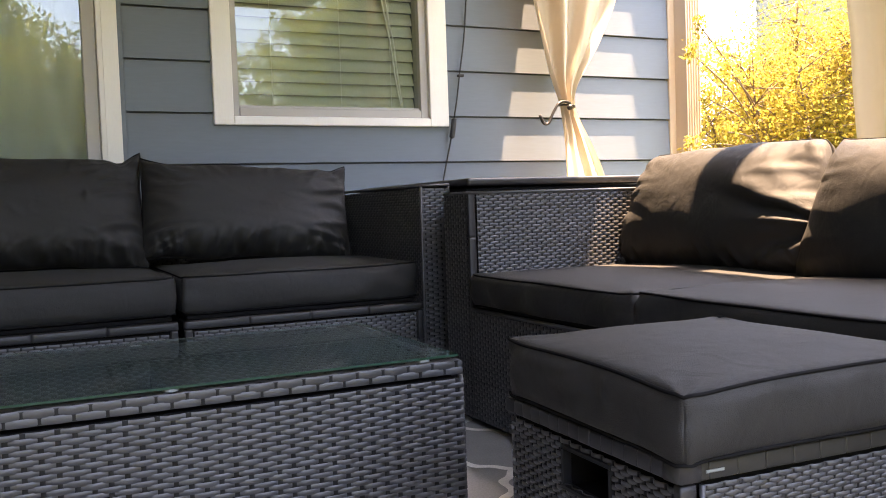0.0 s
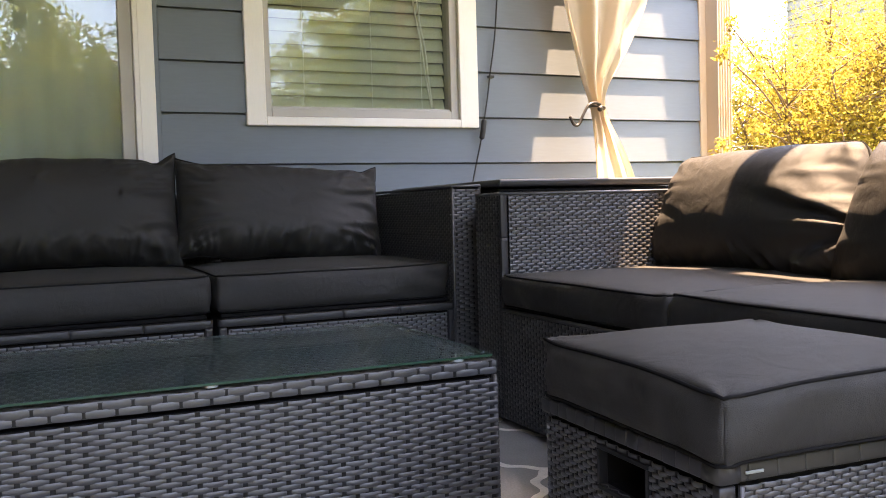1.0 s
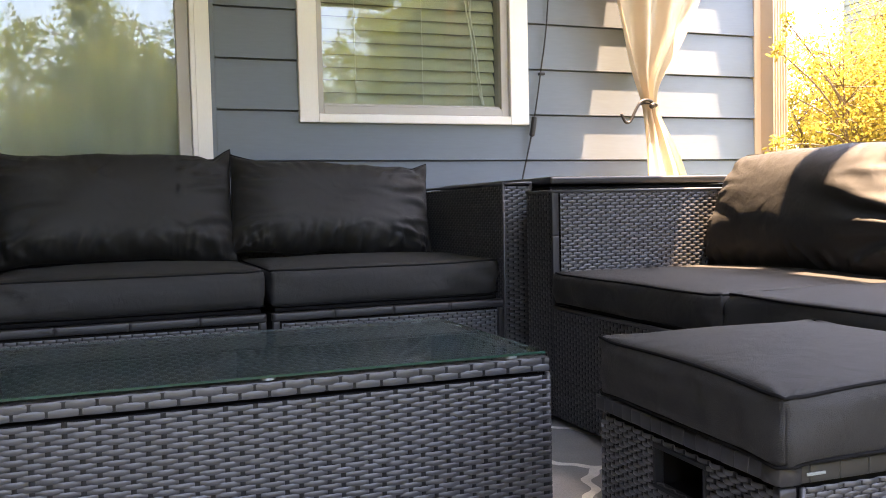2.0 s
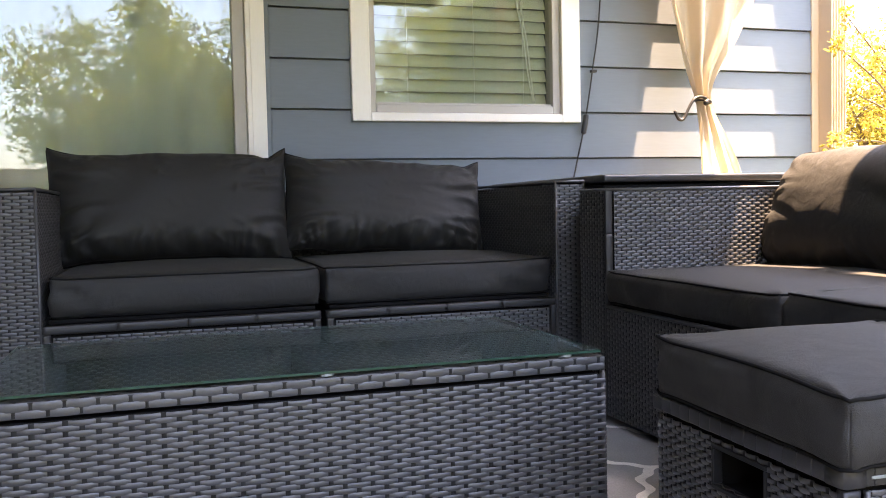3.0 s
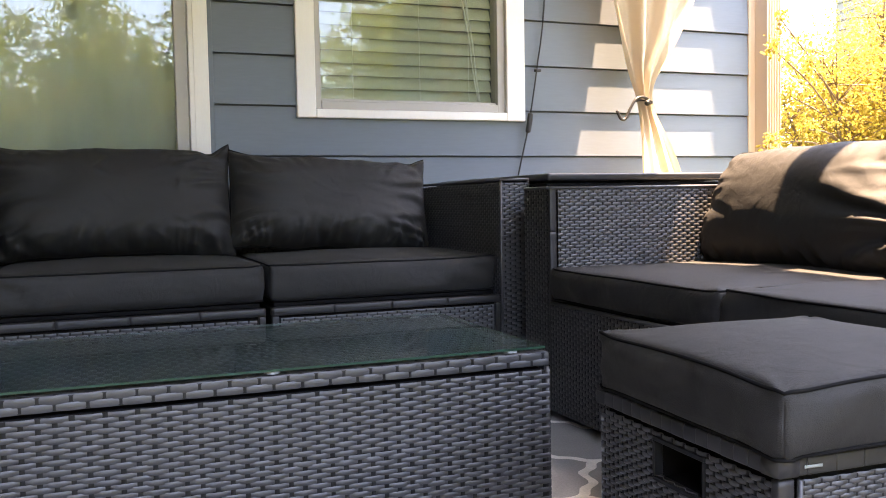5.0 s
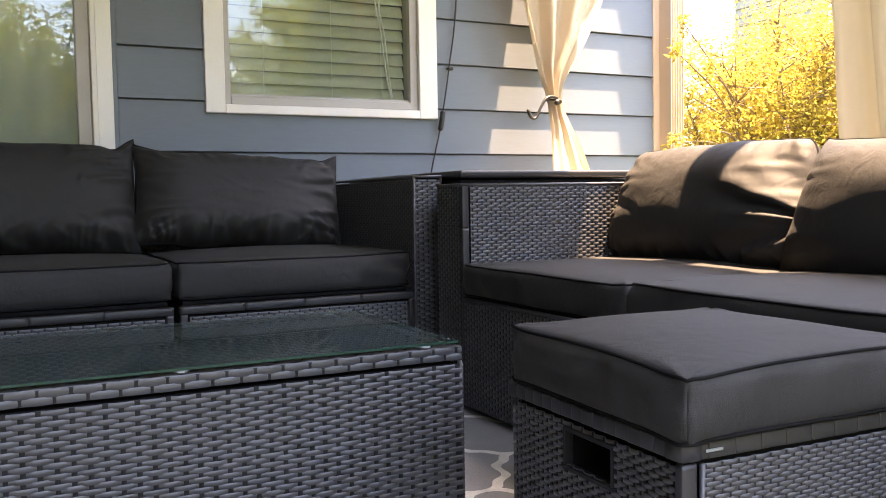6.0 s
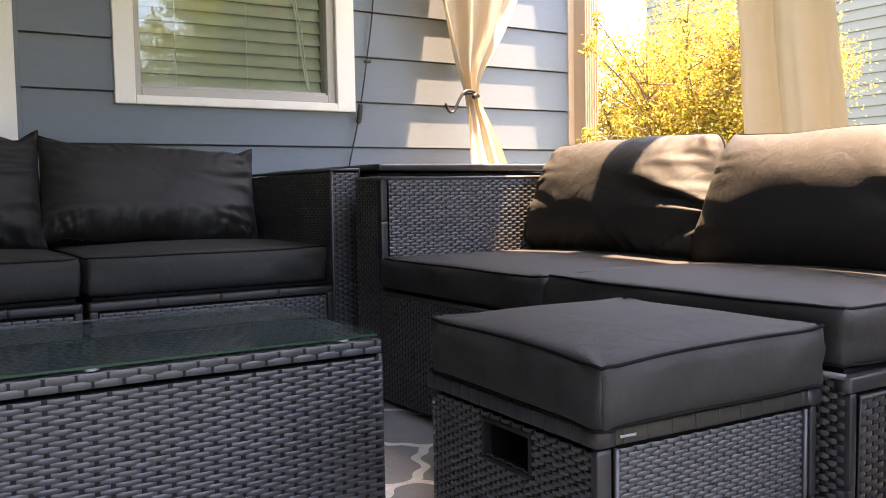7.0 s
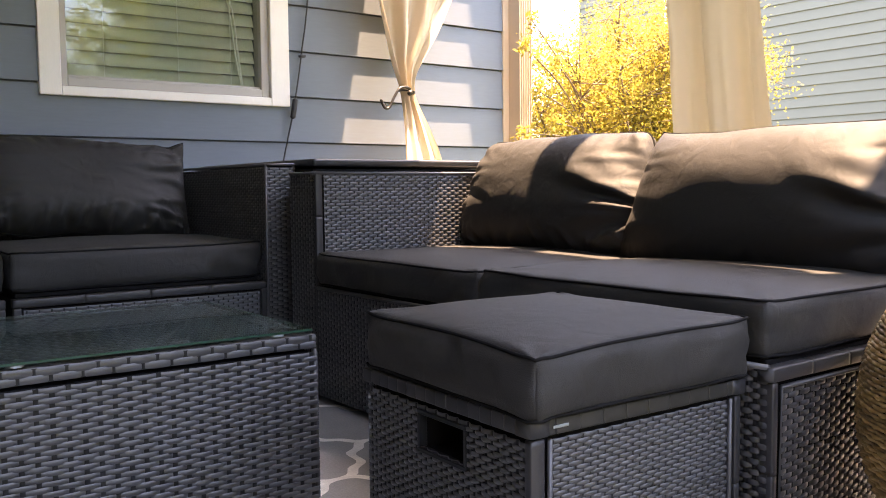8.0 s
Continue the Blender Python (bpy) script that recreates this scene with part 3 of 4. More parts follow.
for x in (-0.16, 0.10, 0.30):
    v, f = tube([(x, 0.921, 0.945), (x, 0.921, 2.1)], 0.0012, 5)
    part("ladder_cord", mesh("ladder_cord", v, f, M_CORDWHITE), None, blind)
for pts in (((0.245, 0.918, 2.05), (0.262, 0.917, 1.45), (0.300, 0.917, 1.20), (0.318, 0.918, 1.06), (0.340, 0.919, 0.945)), ((0.27, 0.918, 2.05), (0.285, 0.917, 1.40), (0.316, 0.917, 1.18), (0.330, 0.918, 1.05), (0.345, 0.919, 0.945))):
    v, f = tube(bend(pts), 0.003, 6)
    part("pull_cord", mesh("pull_cord", v, f, M_CORDWHITE, True), None, blind)

# rooms behind the glass
bm = box(-2.2, 1.2, 1.046, 3.2, -0.1, 2.6)
bm.faces.ensure_lookup_table()
gone = [q for q in bm.faces if abs(q.normal.y + 1) < 0.01]
bmesh.ops.delete(bm, geom=gone, context="FACES")
bmesh.ops.reverse_faces(bm, faces=list(bm.faces))
tagged(part("interior_wall", bm, M_ROOM, None), "dim plain walls of the room inside", "room wall", kind="structure")

# ---------------------------------------------------------------- patio door
door = thing("door_1", (-1.17, WALL, 0), "white framed glass patio door with a dark handle", "door", kind="structure")
upright("jamb_stop", -0.7315, -0.6825, 0.846, 0.8495, 0.16, 2.12, M_TRIM, door, 0.0015)
upright("jamb", -0.7470, -0.6825, 0.850, 0.905, 0.16, 2.12, M_TRIM, door)
upright("jamb", -1.735, -1.650, 0.850, 0.905, 0.16, 2.12, M_TRIM, door)
upright("side_channel", -0.682, -0.666, 0.862, 0.905, 0.0, 2.12, M_SIDING, door)
upright("head", -1.6495, -0.7475, 0.850, 0.905, 2.05, 2.12, M_TRIM, door)
upright("threshold", -1.735, -0.690, 0.800, 0.900, 0.0, 0.158, M_TRIM, door, 0.006)
upright("leaf_stile", -1.6495, -1.545, 0.875, 0.925, 0.16, 2.05, M_TRIM, door)
upright("leaf_stile", -0.790, -0.7475, 0.872, 0.925, 0.16, 2.05, M_VINYL, door)
upright("leaf_rail", -1.5445, -0.7905, 0.875, 0.925, 0.16, 0.30, M_TRIM, door)
upright("leaf_rail", -1.5445, -0.7905, 0.875, 0.925, 1.97, 2.05, M_TRIM, door)
pane = part("pane", box(-1.5445, -0.7905, 0.900, 0.905, 0.3005, 1.9695), M_DOORGLASS, door)
polished(pane, 1, -1)
bm = box(-1.590, -1.546, 0.862, 0.875, 0.98, 1.14, 0.004)
box(-1.570, -1.538, 0.838, 0.850, 1.00, 1.12, 0.004, bm=bm)
box(-1.568, -1.554, 0.848, 0.864, 1.005, 1.02, 0, bm=bm)
box(-1.568, -1.554, 0.848, 0.864, 1.10, 1.115, 0, bm=bm)
part("handle", bm, M_METAL, door, "black metal pull handle")

# Flat pale sheet added behind the door pane as a haze under its reflections.
haze_line = []
for i in range(160):
    t = i / 159
    haze_line.append((-1.66 + t * 0.98, 1.00 + 0.002 * math.sin(t * 75) + 0.002 * math.sin(t * 31)))
v = [(x, y, 0.02) for x, y in haze_line] + [(x, y, 2.2) for x, y in haze_line]
f = [(i, i + 1, 160 + i + 1, 160 + i) for i in range(159)]
tagged(part("roller_shade", mesh("roller_shade", v, f, M_HAZE, True), None, None), "pale flat panel added inside the glass door to give it haze", "shade")

# ---------------------------------------------------------------- unseen awning overhead, edge shaped to cast the shade
edge = [(1.02, 0.86), (1.04, 0.75), (0.93, 0.35), (0.80, -0.10), (0.722, -0.42), (0.725, -0.80), (0.742, -1.13), (0.730, -1.48), (0.715, -1.55), (1.02, -1.65), (1.08, -1.9), (1.08, -2.3), (1.05, -2.75)]
edge = bend([(x, y, 0) for x, y in edge], 5)
poly = [(p.x, p.y) for p in edge] + [(-2.74, -2.75), (-2.74, 0.86)]
m = len(poly)
v = [(x, y, 2.165) for x, y in poly] + [(x, y, 2.15) for x, y in poly]
f = [tuple(range(m))[::-1], tuple(range(m, 2 * m))] + [(i, (i + 1) % m, m + (i + 1) % m, m + i) for i in range(m)]
awning = thing("awning", (-0.8, 0.86, 2.15), "tan canvas canopy, unseen overhead, outlined to cast the patio's shade", "awning")
part("canvas", mesh("canvas", v, f, M_AWNING), None, awning)
part("wall_rail", box(-2.74, 1.02, 0.845, 0.874, 2.14, 2.19, 0.004), M_AWNING, awning)

# Unseen strips added overhead: one shades the curtain, one casts the pillow's dark band.
rail = thing("curtain_shader", (1.17, -0.55, 2.13), "unseen tan canvas strip added to shade the settee's curtain and pillow", "valance")
part("valance_cloth", box(1.00, 1.36, -1.35, 0.20, 2.125, 2.14, 0.004), M_AWNING, rail)
part("tie_strap", box(0.70, 1.00, -0.82, -0.70, 2.142, 2.150, 0.002), M_AWNING, rail)

# ---------------------------------------------------------------- loveseat along the house wall
X, Y, Z = Vector((1, 0, 0)), Vector((0, 1, 0)), Vector((0, 0, 1))
set_group = "woven patio seating set"
seat_a = thing("wicker_loveseat", (-0.65, 0.36, 0.0), "charcoal resin wicker loveseat along the house wall", "loveseat", set_group)


def strand_line(points, parent, radius=0.004):
    part("edge_strand", mesh("edge_strand", *tube(points, radius, 8), M_WICKER, True), None, parent)


def arm_along_y(parent, x0, x1, y0, y1, top, seed, outer=False):
    """Arm running back from y0: core, woven faces all round, wrapped edges."""
    arm = part("arm", box(x0 + 0.006, x1 - 0.006, y0 + 0.006, y1 - 0.006, 0.03, top - 0.012, 0.004), M_CORE, parent)
    weave("arm_front_weave", (x0 + 0.004, y0, 0.03), X, Z, x1 - x0 - 0.008, top - 0.042, parent, seed, pitch=0.0165)
    weave("arm_inner_weave", (x0, y1, 0.03), -Y, Z, y1 - y0, top - 0.042, parent, seed + 1, amp=0.0030, split=not outer)
    weave("arm_outer_weave", (x1, y0, 0.03), Y, Z, y1 - y0, top - 0.042, parent, seed + 2, amp=0.0030, split=outer)
    weave("arm_top_weave", (x0, y0, top - 0.003), X, Y, x1 - x0, y1 - y0, parent, seed + 3, split=False)
    for x in (x0 + 0.001, x1 - 0.001):
        strand_line([(x, y0 + 0.001, 0.03), (x, y0 + 0.001, top - 0.003)], arm, 0.0038)
        strand_line([(x, y0, top - 0.004), (x, y1, top - 0.004)], arm, 0.0042)
    strand_line([(x0, y0, top - 0.004), (x1, y0, top - 0.004)], arm, 0.0042)
    return arm


TOP_A = 0.622
arm_along_y(seat_a, -1.404, -1.306, 0.0, 0.71, TOP_A, 11, True)
arm_along_y(seat_a, 0.0, 0.086, 0.0, 0.71, TOP_A, 21)
part("backrest", box(-1.304, -0.002, 0.632, 0.71, 0.05, TOP_A - 0.012, 0.006), M_CORE, seat_a)
weave("back_weave", (-1.304, 0.631, 0.28), X, Z, 1.302, TOP_A - 0.29, seat_a, 31, split=False)
weave("back_top_weave", (-1.304, 0.631, TOP_A - 0.008), X, Y, 1.302, 0.079, seat_a, 32, split=False)
for k, (x0, x1) in enumerate(((-1.304, -0.655), (-0.639, -0.002))):
    unit = part("seat_base", box(x0, x1, 0.012, 0.63, 0.03, 0.296, 0.004), M_CORE, seat_a)
    rim("front_rail", (x0, 0.0, 0.279), (x1, 0.0, 0.279), Y, Z, 0.030, 0.020, seat_a, 40 + k, 0.155)
    weave("apron_weave", (x0 + 0.022, 0.004, 0.03), X, Z, x1 - x0 - 0.044, 0.241, seat_a, 44 + k)
    for a, b in ((x0, x0 + 0.017), (x1 - 0.017, x1)):
        rim("corner_wrap", (a, 0.001, 0.03), (a, 0.001, 0.278), X, Y, b - a, 0.026, seat_a, 48 + k, 0.085)
    part("seat_mesh", box(x0 + 0.01, x1 - 0.01, 0.03, 0.625, 0.300, 0.310, 0.002), M_CORE, unit)
for x in (-1.36, -0.65, 0.043):
    for y in (0.05, 0.66):
        part("foot", box(x - 0.02, x + 0.02, y - 0.02, y + 0.02, 0.0075, 0.032, 0.003), M_CORE, seat_a)

cushion("seat_cushion", -1.290, -0.652, 0.022, 0.60, 0.312, 0.408, "charcoal canvas seat cushion with piped edges on the loveseat", "seat cushions", 3, crown=0.016)
cushion("seat_cushion", -0.640, -0.006, 0.022, 0.60, 0.312, 0.408, "charcoal canvas seat cushion with piped edges on the loveseat", "seat cushions", 4, crown=0.016)
pillow("back_pillow", 0.680, 0.350, 0.20, Matrix.Translation((-1.005, 0.500, 0.580)) @ pose(0, 0, 0, -15, 0.0, 0), "plump black canvas back pillow leaning on the loveseat", "back pillows", 7, 0.03, 1.7, 0.22, 0.13, ear=0.018)
pillow("back_pillow", 0.635, 0.315, 0.19, Matrix.Translation((-0.361, 0.490, 0.566)) @ pose(0, 0, 0, -17, 3.2, -1), "black canvas back pillow slumped against the loveseat arm", "back pillows", 8, 0.03, 1.6, 0.22, 0.12, ear=0.012)

# ---------------------------------------------------------------- storage box in the corner
chest = thing("storage_box", (0.44, 0.32, 0), "dark wicker corner storage box with a black lid", "storage box", set_group)
part("body", box(0.100, 0.790, -0.085, 0.72, 0.01, 0.606, 0.006), M_CORE, chest)
# Weave stops short so the black core paints the shade under the lid.
weave("front_weave", (0.100, -0.0865, 0.02), X, Z, 0.69, 0.560, chest, 61, split=False)
part("lid", box(0.094, 0.800, -0.102, 0.73, 0.611, 0.632, 0.007, 3), material("black_resin_lid", (0.014, 0.014, 0.015), 0.36, vary=0.15, scale=14, fine=0.05), chest, "black smooth lid")

# ---------------------------------------------------------------- settee at right angles, seen along its front
seat_b = thing("wicker_settee", (0.4, -0.88, 0.0), "charcoal resin wicker settee without a near arm", "settee", set_group)
TOP_B = 0.595
FX = 0.010
arm = part("arm", box(FX + 0.006, 0.79, -0.262, -0.136, 0.03, TOP_B - 0.014, 0.004), M_CORE, seat_b)
weave("arm_inner_weave", (FX + 0.022, -0.268, 0.30), X, Z, 0.70, TOP_B - 0.306, seat_b, 71)
weave("arm_front_weave", (FX, -0.130, 0.03), -Y, Z, 0.128, TOP_B - 0.038, seat_b, 72, amp=0.0030)
weave("arm_top_weave", (FX, -0.268, TOP_B - 0.005), X, Y, 0.78, 0.138, seat_b, 73, split=False)
rim("corner_wrap", (FX - 0.001, -0.270, 0.03), (FX - 0.001, -0.270, TOP_B - 0.004), X, Y, 0.018, 0.012, seat_b, 74, 0.11)
strand_line([(FX, -0.268, TOP_B - 0.006), (0.79, -0.268, TOP_B - 0.006)], arm, 0.0042)
strand_line([(FX, -0.268, TOP_B - 0.006), (FX, -0.13, TOP_B - 0.006)], arm, 0.0042)
part("backrest", box(0.705, 0.79, -1.532, -0.270, 0.05, TOP_B - 0.010, 0.006), M_CORE, seat_b)
weave("back_weave", (0.703, -0.270, 0.30), -Y, Z, 1.262, TOP_B - 0.312, seat_b, 75, split=False)
weave("back_top_weave", (0.703, -1.532, TOP_B - 0.007), X, Y, 0.088, 1.262, seat_b, 76, split=False)
weave("back_outer_weave", (0.792, -1.532, 0.05), Y, Z, 1.262, TOP_B - 0.062, seat_b, 77, pitch=0.04, row=0.02, split=False)
for k, (y0, y1) in enumerate(((-0.912, -0.272), (-1.532, -0.918))):
    unit = part("seat_base", box(FX + 0.010, 0.70, y0 + 0.012, y1, 0.03, 0.296, 0.004), M_CORE, seat_b)
    weave("apron_weave", (FX, y1, 0.03), -Y, Z, y1 - y0, 0.272, seat_b, 80 + k, amp=0.0030)
    strand_line([(FX - 0.002, y0, 0.302), (FX - 0.002, y1, 0.302)], unit, 0.0045)
    part("seat_mesh", box(FX + 0.01, 0.70, y0 + 0.01, y1 - 0.01, 0.300, 0.310, 0.002), M_CORE, unit)
end = part("end_frame", box(FX + 0.003, 0.70, -1.532, -1.520, 0.03, 0.296, 0.003), M_CORE, seat_b)
rim("top_rail", (FX - 0.004, -1.541, 0.282), (0.79, -1.541, 0.282), Y, Z, 0.024, 0.020, seat_b, 84, 0.10)
rim("corner_wrap", (FX - 0.002, -1.540, 0.03), (FX - 0.002, -1.540, 0.281), X, Y, 0.013, 0.020, seat_b, 85, 0.13)
weave("end_weave", (FX + 0.022, -1.535, 0.03), X, Z, 0.66, 0.240, seat_b, 86)
strand_line([(FX + 0.019, -1.538, 0.03), (FX + 0.019, -1.538, 0.274), (0.70, -1.538, 0.274)], end, 0.0036)
for y in (-0.23, -1.48):
    for x in (0.07, 0.72):
        part("foot", box(x - 0.02, x + 0.02, y - 0.02, y + 0.02, 0.0075, 0.032, 0.003), M_CORE, seat_b)

cushion("seat_cushion", 0.006, 0.68, -0.916, -0.276, 0.310, 0.388, "charcoal canvas seat cushion with piped edges on the settee", "seat cushions", 5, crown=0.010)
cushion("seat_cushion", 0.010, 0.68, -1.528, -0.920, 0.310, 0.392, "charcoal canvas seat cushion with piped edges on the settee", "seat cushions", 6, crown=0.010)
pillow("back_pillow", 0.690, 0.32, 0.22, Matrix.Translation((0.545, -0.575, 0.524)) @ pose(0, 0, 0, 0, 0, -90) @ pose(0, 0, 0, -11, 0, 0), "black canvas back pillow, sunlit along its top", "back pillows", 9, 0.04, 0.8, 0.08, dip=0.02, fan=0.014, belly=2.6, flare=0.15, blunt=0.07)
pillow("back_pillow", 0.69, 0.325, 0.24, Matrix.Translation((0.520, -1.208, 0.511)) @ pose(0, 0, 0, 0, 0, -90) @ pose(0, 0, 0, -6, 0, 0), "creased black canvas back pillow, sunlit along its top", "back pillows", 10, 0.04, 0.4, 0.06, dip=0.08, fan=0.015, belly=2.6, flare=0.15, blunt=0.03)

# ---------------------------------------------------------------- coffee table with glass
table = thing("coffee_table", (-0.81, -0.62, 0), "charcoal wicker coffee table with a glass top", "coffee table", set_group)
TX0, TX1, TY0, TY1, TT = -1.305, -0.322, -0.880, -0.351, 0.300
body = part("body", box(TX0 + 0.008, TX1 - 0.008, TY0 + 0.008, TY1 - 0.008, 0.012, TT - 0.030, 0.004), M_CORE, table)
BZ, BH = 0.012, TT - 0.0415
weave("front_weave", (TX0, TY0, BZ), X, Z, TX1 - TX0, BH - 0.001, table, 91, pitch=0.0218, row=0.0075, amp=0.0022)
weave("end_weave", (TX1, TY0, BZ), Y, Z, TY1 - TY0, BH, table, 92)
weave("end_weave", (TX0, TY1, BZ), -Y, Z, TY1 - TY0, BH, table, 93, split=False)
weave("back_weave", (TX1, TY1, BZ), -X, Z, TX1 - TX0, BH, table, 94, split=False)
weave("top_weave", (TX1 - 0.03, TY0 + 0.03, TT - 0.005), Y, -X, TY1 - TY0 - 0.06, TX1 - TX0 - 0.06, table, 95, pitch=0.024, row=0.0115, amp=0.0034)


def woven_rim(p0, p1, inward, seed):
    """Rail of the table: a doubled woven band over a round bar."""
    d = (Vector(p1) - Vector(p0)).normalized()
    ln = (Vector(p1) - Vector(p0)).length
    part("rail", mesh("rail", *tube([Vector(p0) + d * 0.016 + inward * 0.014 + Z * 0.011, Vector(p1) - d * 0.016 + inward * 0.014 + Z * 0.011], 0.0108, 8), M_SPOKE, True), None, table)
    weave("rail_face_weave", Vector(p0) + inward * 0.002 + Z * 0.001, d, Z, ln, 0.021, table, seed, pitch=0.0218, row=0.0105, amp=0.0013)
    weave("rail_top_weave", Vector(p0) + inward * 0.003 + Z * 0.0215, d, inward, ln, 0.026, table, seed + 1, pitch=0.0218, row=0.013, amp=0.0013)


woven_rim((TX0, TY0, TT - 0.0235), (TX1, TY0, TT - 0.0235), Y, 101)
woven_rim((TX1, TY0, TT - 0.0235), (TX1, TY1, TT - 0.0235), -X, 103)
woven_rim((TX1, TY1, TT - 0.0235), (TX0, TY1, TT - 0.0235), -Y, 105)
woven_rim((TX0, TY1, TT - 0.0235), (TX0, TY0, TT - 0.0235), X, 107)
for x in (TX0 + 0.004, TX1 - 0.004):
    part("corner_strand", mesh("corner_strand", *tube([(x, TY0 + 0.003, BZ), (x, TY0 + 0.003, TT - 0.026)], 0.0045, 8), M_RIM, True), None, body)
top = part("glass_top", box(TX0 + 0.006, TX1 - 0.002, TY0 + 0.013, TY1 - 0.004, TT + 0.0040, TT + 0.0078), M_TABLEGLASS, table, "clear glass sheet with green edges")
polished(top, 2, 1)
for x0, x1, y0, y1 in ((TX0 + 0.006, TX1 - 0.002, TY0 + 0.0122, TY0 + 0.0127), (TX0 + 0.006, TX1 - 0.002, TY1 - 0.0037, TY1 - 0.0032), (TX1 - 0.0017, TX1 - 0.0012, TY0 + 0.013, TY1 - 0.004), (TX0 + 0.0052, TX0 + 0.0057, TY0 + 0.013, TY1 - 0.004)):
    part("glass_edge", box(x0, x1, y0, y1, TT + 0.0040, TT + 0.0078), M_LITEDGE if y0 > TY1 - 0.01 else M_GLASSEDGE, top)
for x in (-1.265, -0.790, -0.385):
    for y in (TY0 + 0.024, TY1 - 0.018):
        bm = bmesh.new()
        bmesh.ops.create_cone(bm, cap_ends=True, segments=20, radius1=0.0125, radius2=0.0115, depth=0.0035, matrix=Matrix.Translation((x, y, TT + 0.0018)))
        part("glass_pad", bm, M_CLIP, table)

# ---------------------------------------------------------------- ottoman
OX, OY, OS, OT = -0.380, -1.4885, 0.372, 0.279
ott = thing("ottoman", (0, 0, 0), "charcoal wicker ottoman with hand holes", "ottoman", set_group)
bm = box(0.010, OS - 0.010, 0.010, OS - 0.010, 0.012, OT - 0.090, 0.003)
box(0.010, OS - 0.010, 0.010, 0.120, OT - 0.0898, OT - 0.022, 0, bm=bm)
box(0.010, OS - 0.010, 0.235, OS - 0.010, OT - 0.0898, OT - 0.022, 0, bm=bm)
box(0.120, OS - 0.010, 0.1202, 0.2348, OT - 0.0898, OT - 0.022, 0, bm=bm)
body = part("body", bm, M_CORE, ott)
hole = (OS - 0.230, OS - 0.130, OT - 0.098, OT - 0.052)
weave("side_weave", (0.004, OS, 0.012), -Y, Z, OS, OT - 0.041, ott, 111, pitch=0.0120, row=0.0056, amp=0.0024, hole=hole)
weave("side_weave", (0.030, 0.004, 0.012), X, Z, OS - 0.050, OT - 0.041, ott, 112, pitch=0.0120, row=0.0052, amp=0.0012)
weave("side_weave", (OS - 0.004, 0, 0.012), Y, Z, OS, OT - 0.041, ott, 113, split=False)
weave("side_weave", (OS, OS - 0.004, 0.012), -X, Z, OS, OT - 0.041, ott, 114, split=False)
hy0, hy1 = OS - hole[1], OS - hole[0]
hz0, hz1 = hole[2] + 0.012, hole[3] + 0.012
for y0, y1, z0, z1 in ((hy0 - 0.005, hy1 + 0.005, hz0 - 0.006, hz0), (hy0 - 0.005, hy1 + 0.005, hz1, hz1 + 0.006), (hy0 - 0.005, hy0, hz0, hz1), (hy1, hy1 + 0.005, hz0, hz1)):
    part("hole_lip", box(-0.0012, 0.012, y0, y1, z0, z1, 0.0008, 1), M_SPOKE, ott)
for x, w in ((0.0, 0.021), (OS - 0.012, 0.012)):
    rim("corner_wrap", (x, 0.0, 0.012), (x, 0.0, OT - 0.025), X, Y, w, 0.012, ott, 115, 0.12)
strand_line([(0.0285, 0.001, 0.012), (0.0285, 0.001, OT - 0.026)], body, 0.0035)
strand_line([(OS - 0.0225, 0.001, 0.012), (OS - 0.0225, 0.001, OT - 0.026)], body, 0.0035)
for k, (p0, p1, inw) in enumerate((((-0.004, -0.004, 0), (OS + 0.004, -0.004, 0), Y), ((-0.004, OS + 0.004, 0), (-0.004, -0.004, 0), X), ((OS + 0.004, -0.004, 0), (OS + 0.004, OS + 0.004, 0), -X), ((OS + 0.004, OS + 0.004, 0), (-0.004, OS + 0.004, 0), -Y))):
    rim("top_rail", Vector(p0) + Z * (OT - 0.021), Vector(p1) + Z * (OT - 0.021), inw, Z, 0.028, 0.0205, ott, 120 + k, (0.040, 0.024, 0.03, 0.03)[k], (M_RIM_OLIVE, M_RIM, M_RIM, M_RIM)[k])
part("seat_mesh", box(0.02, OS - 0.02, 0.02, OS - 0.02, OT - 0.012, OT - 0.004), M_CORE, ott)
# Small pale chip standing in for the bright lit spot near the corner.
part("loose_strand", box(0.028, 0.052, -0.0062, -0.0048, OT - 0.0125, OT - 0.0090, 0.0006, 1), M_CLIP, ott, "pale chip painting the lit spot on the rail")
ott.matrix_basis = pose(OX, OY, 0.0075, 0, 0, -2.09)
oc = pose(OX, OY, 0.0, 0, 0, -2.09) @ Vector((OS / 2, OS / 2, 0))
cushion("ottoman_cushion", oc.x - 0.190, oc.x + 0.188, oc.y - 0.198, oc.y + 0.187, 0.2885, 0.368, "thick charcoal canvas cushion on the ottoman", "seat cushions", 12, crown=0.016, r=0.009, turn=-2.09, bulge=0.005, droop=0.012)

# ---------------------------------------------------------------- woven barrel
PX, PY, PR = 0.25, -1.795, 0.236
barrel = thing("woven_pouf", (PX, PY, 0), "round golden rattan pouf beside the settee", "pouf")
rng = random.Random(5)
for i in range(72):
    z = 0.011 + i * 0.0063
    rad = PR * math.sqrt(1 - ((z - 0.24) / 0.252) ** 2)
    loop = []
    for k in range(192):
        a = 2 * math.pi * k / 192
        q = rad + 0.0020 * math.cos(a * 48 + math.pi * i)
        loop.append((PX + q * math.cos(a), PY + q * math.sin(a), z + rng.uniform(-0.0005, 0.0005)))
    part("coil", mesh("coil", *tube(loop, 0.0034, 5, True), M_RATTAN, True), None, barrel)
bm = bmesh.new()
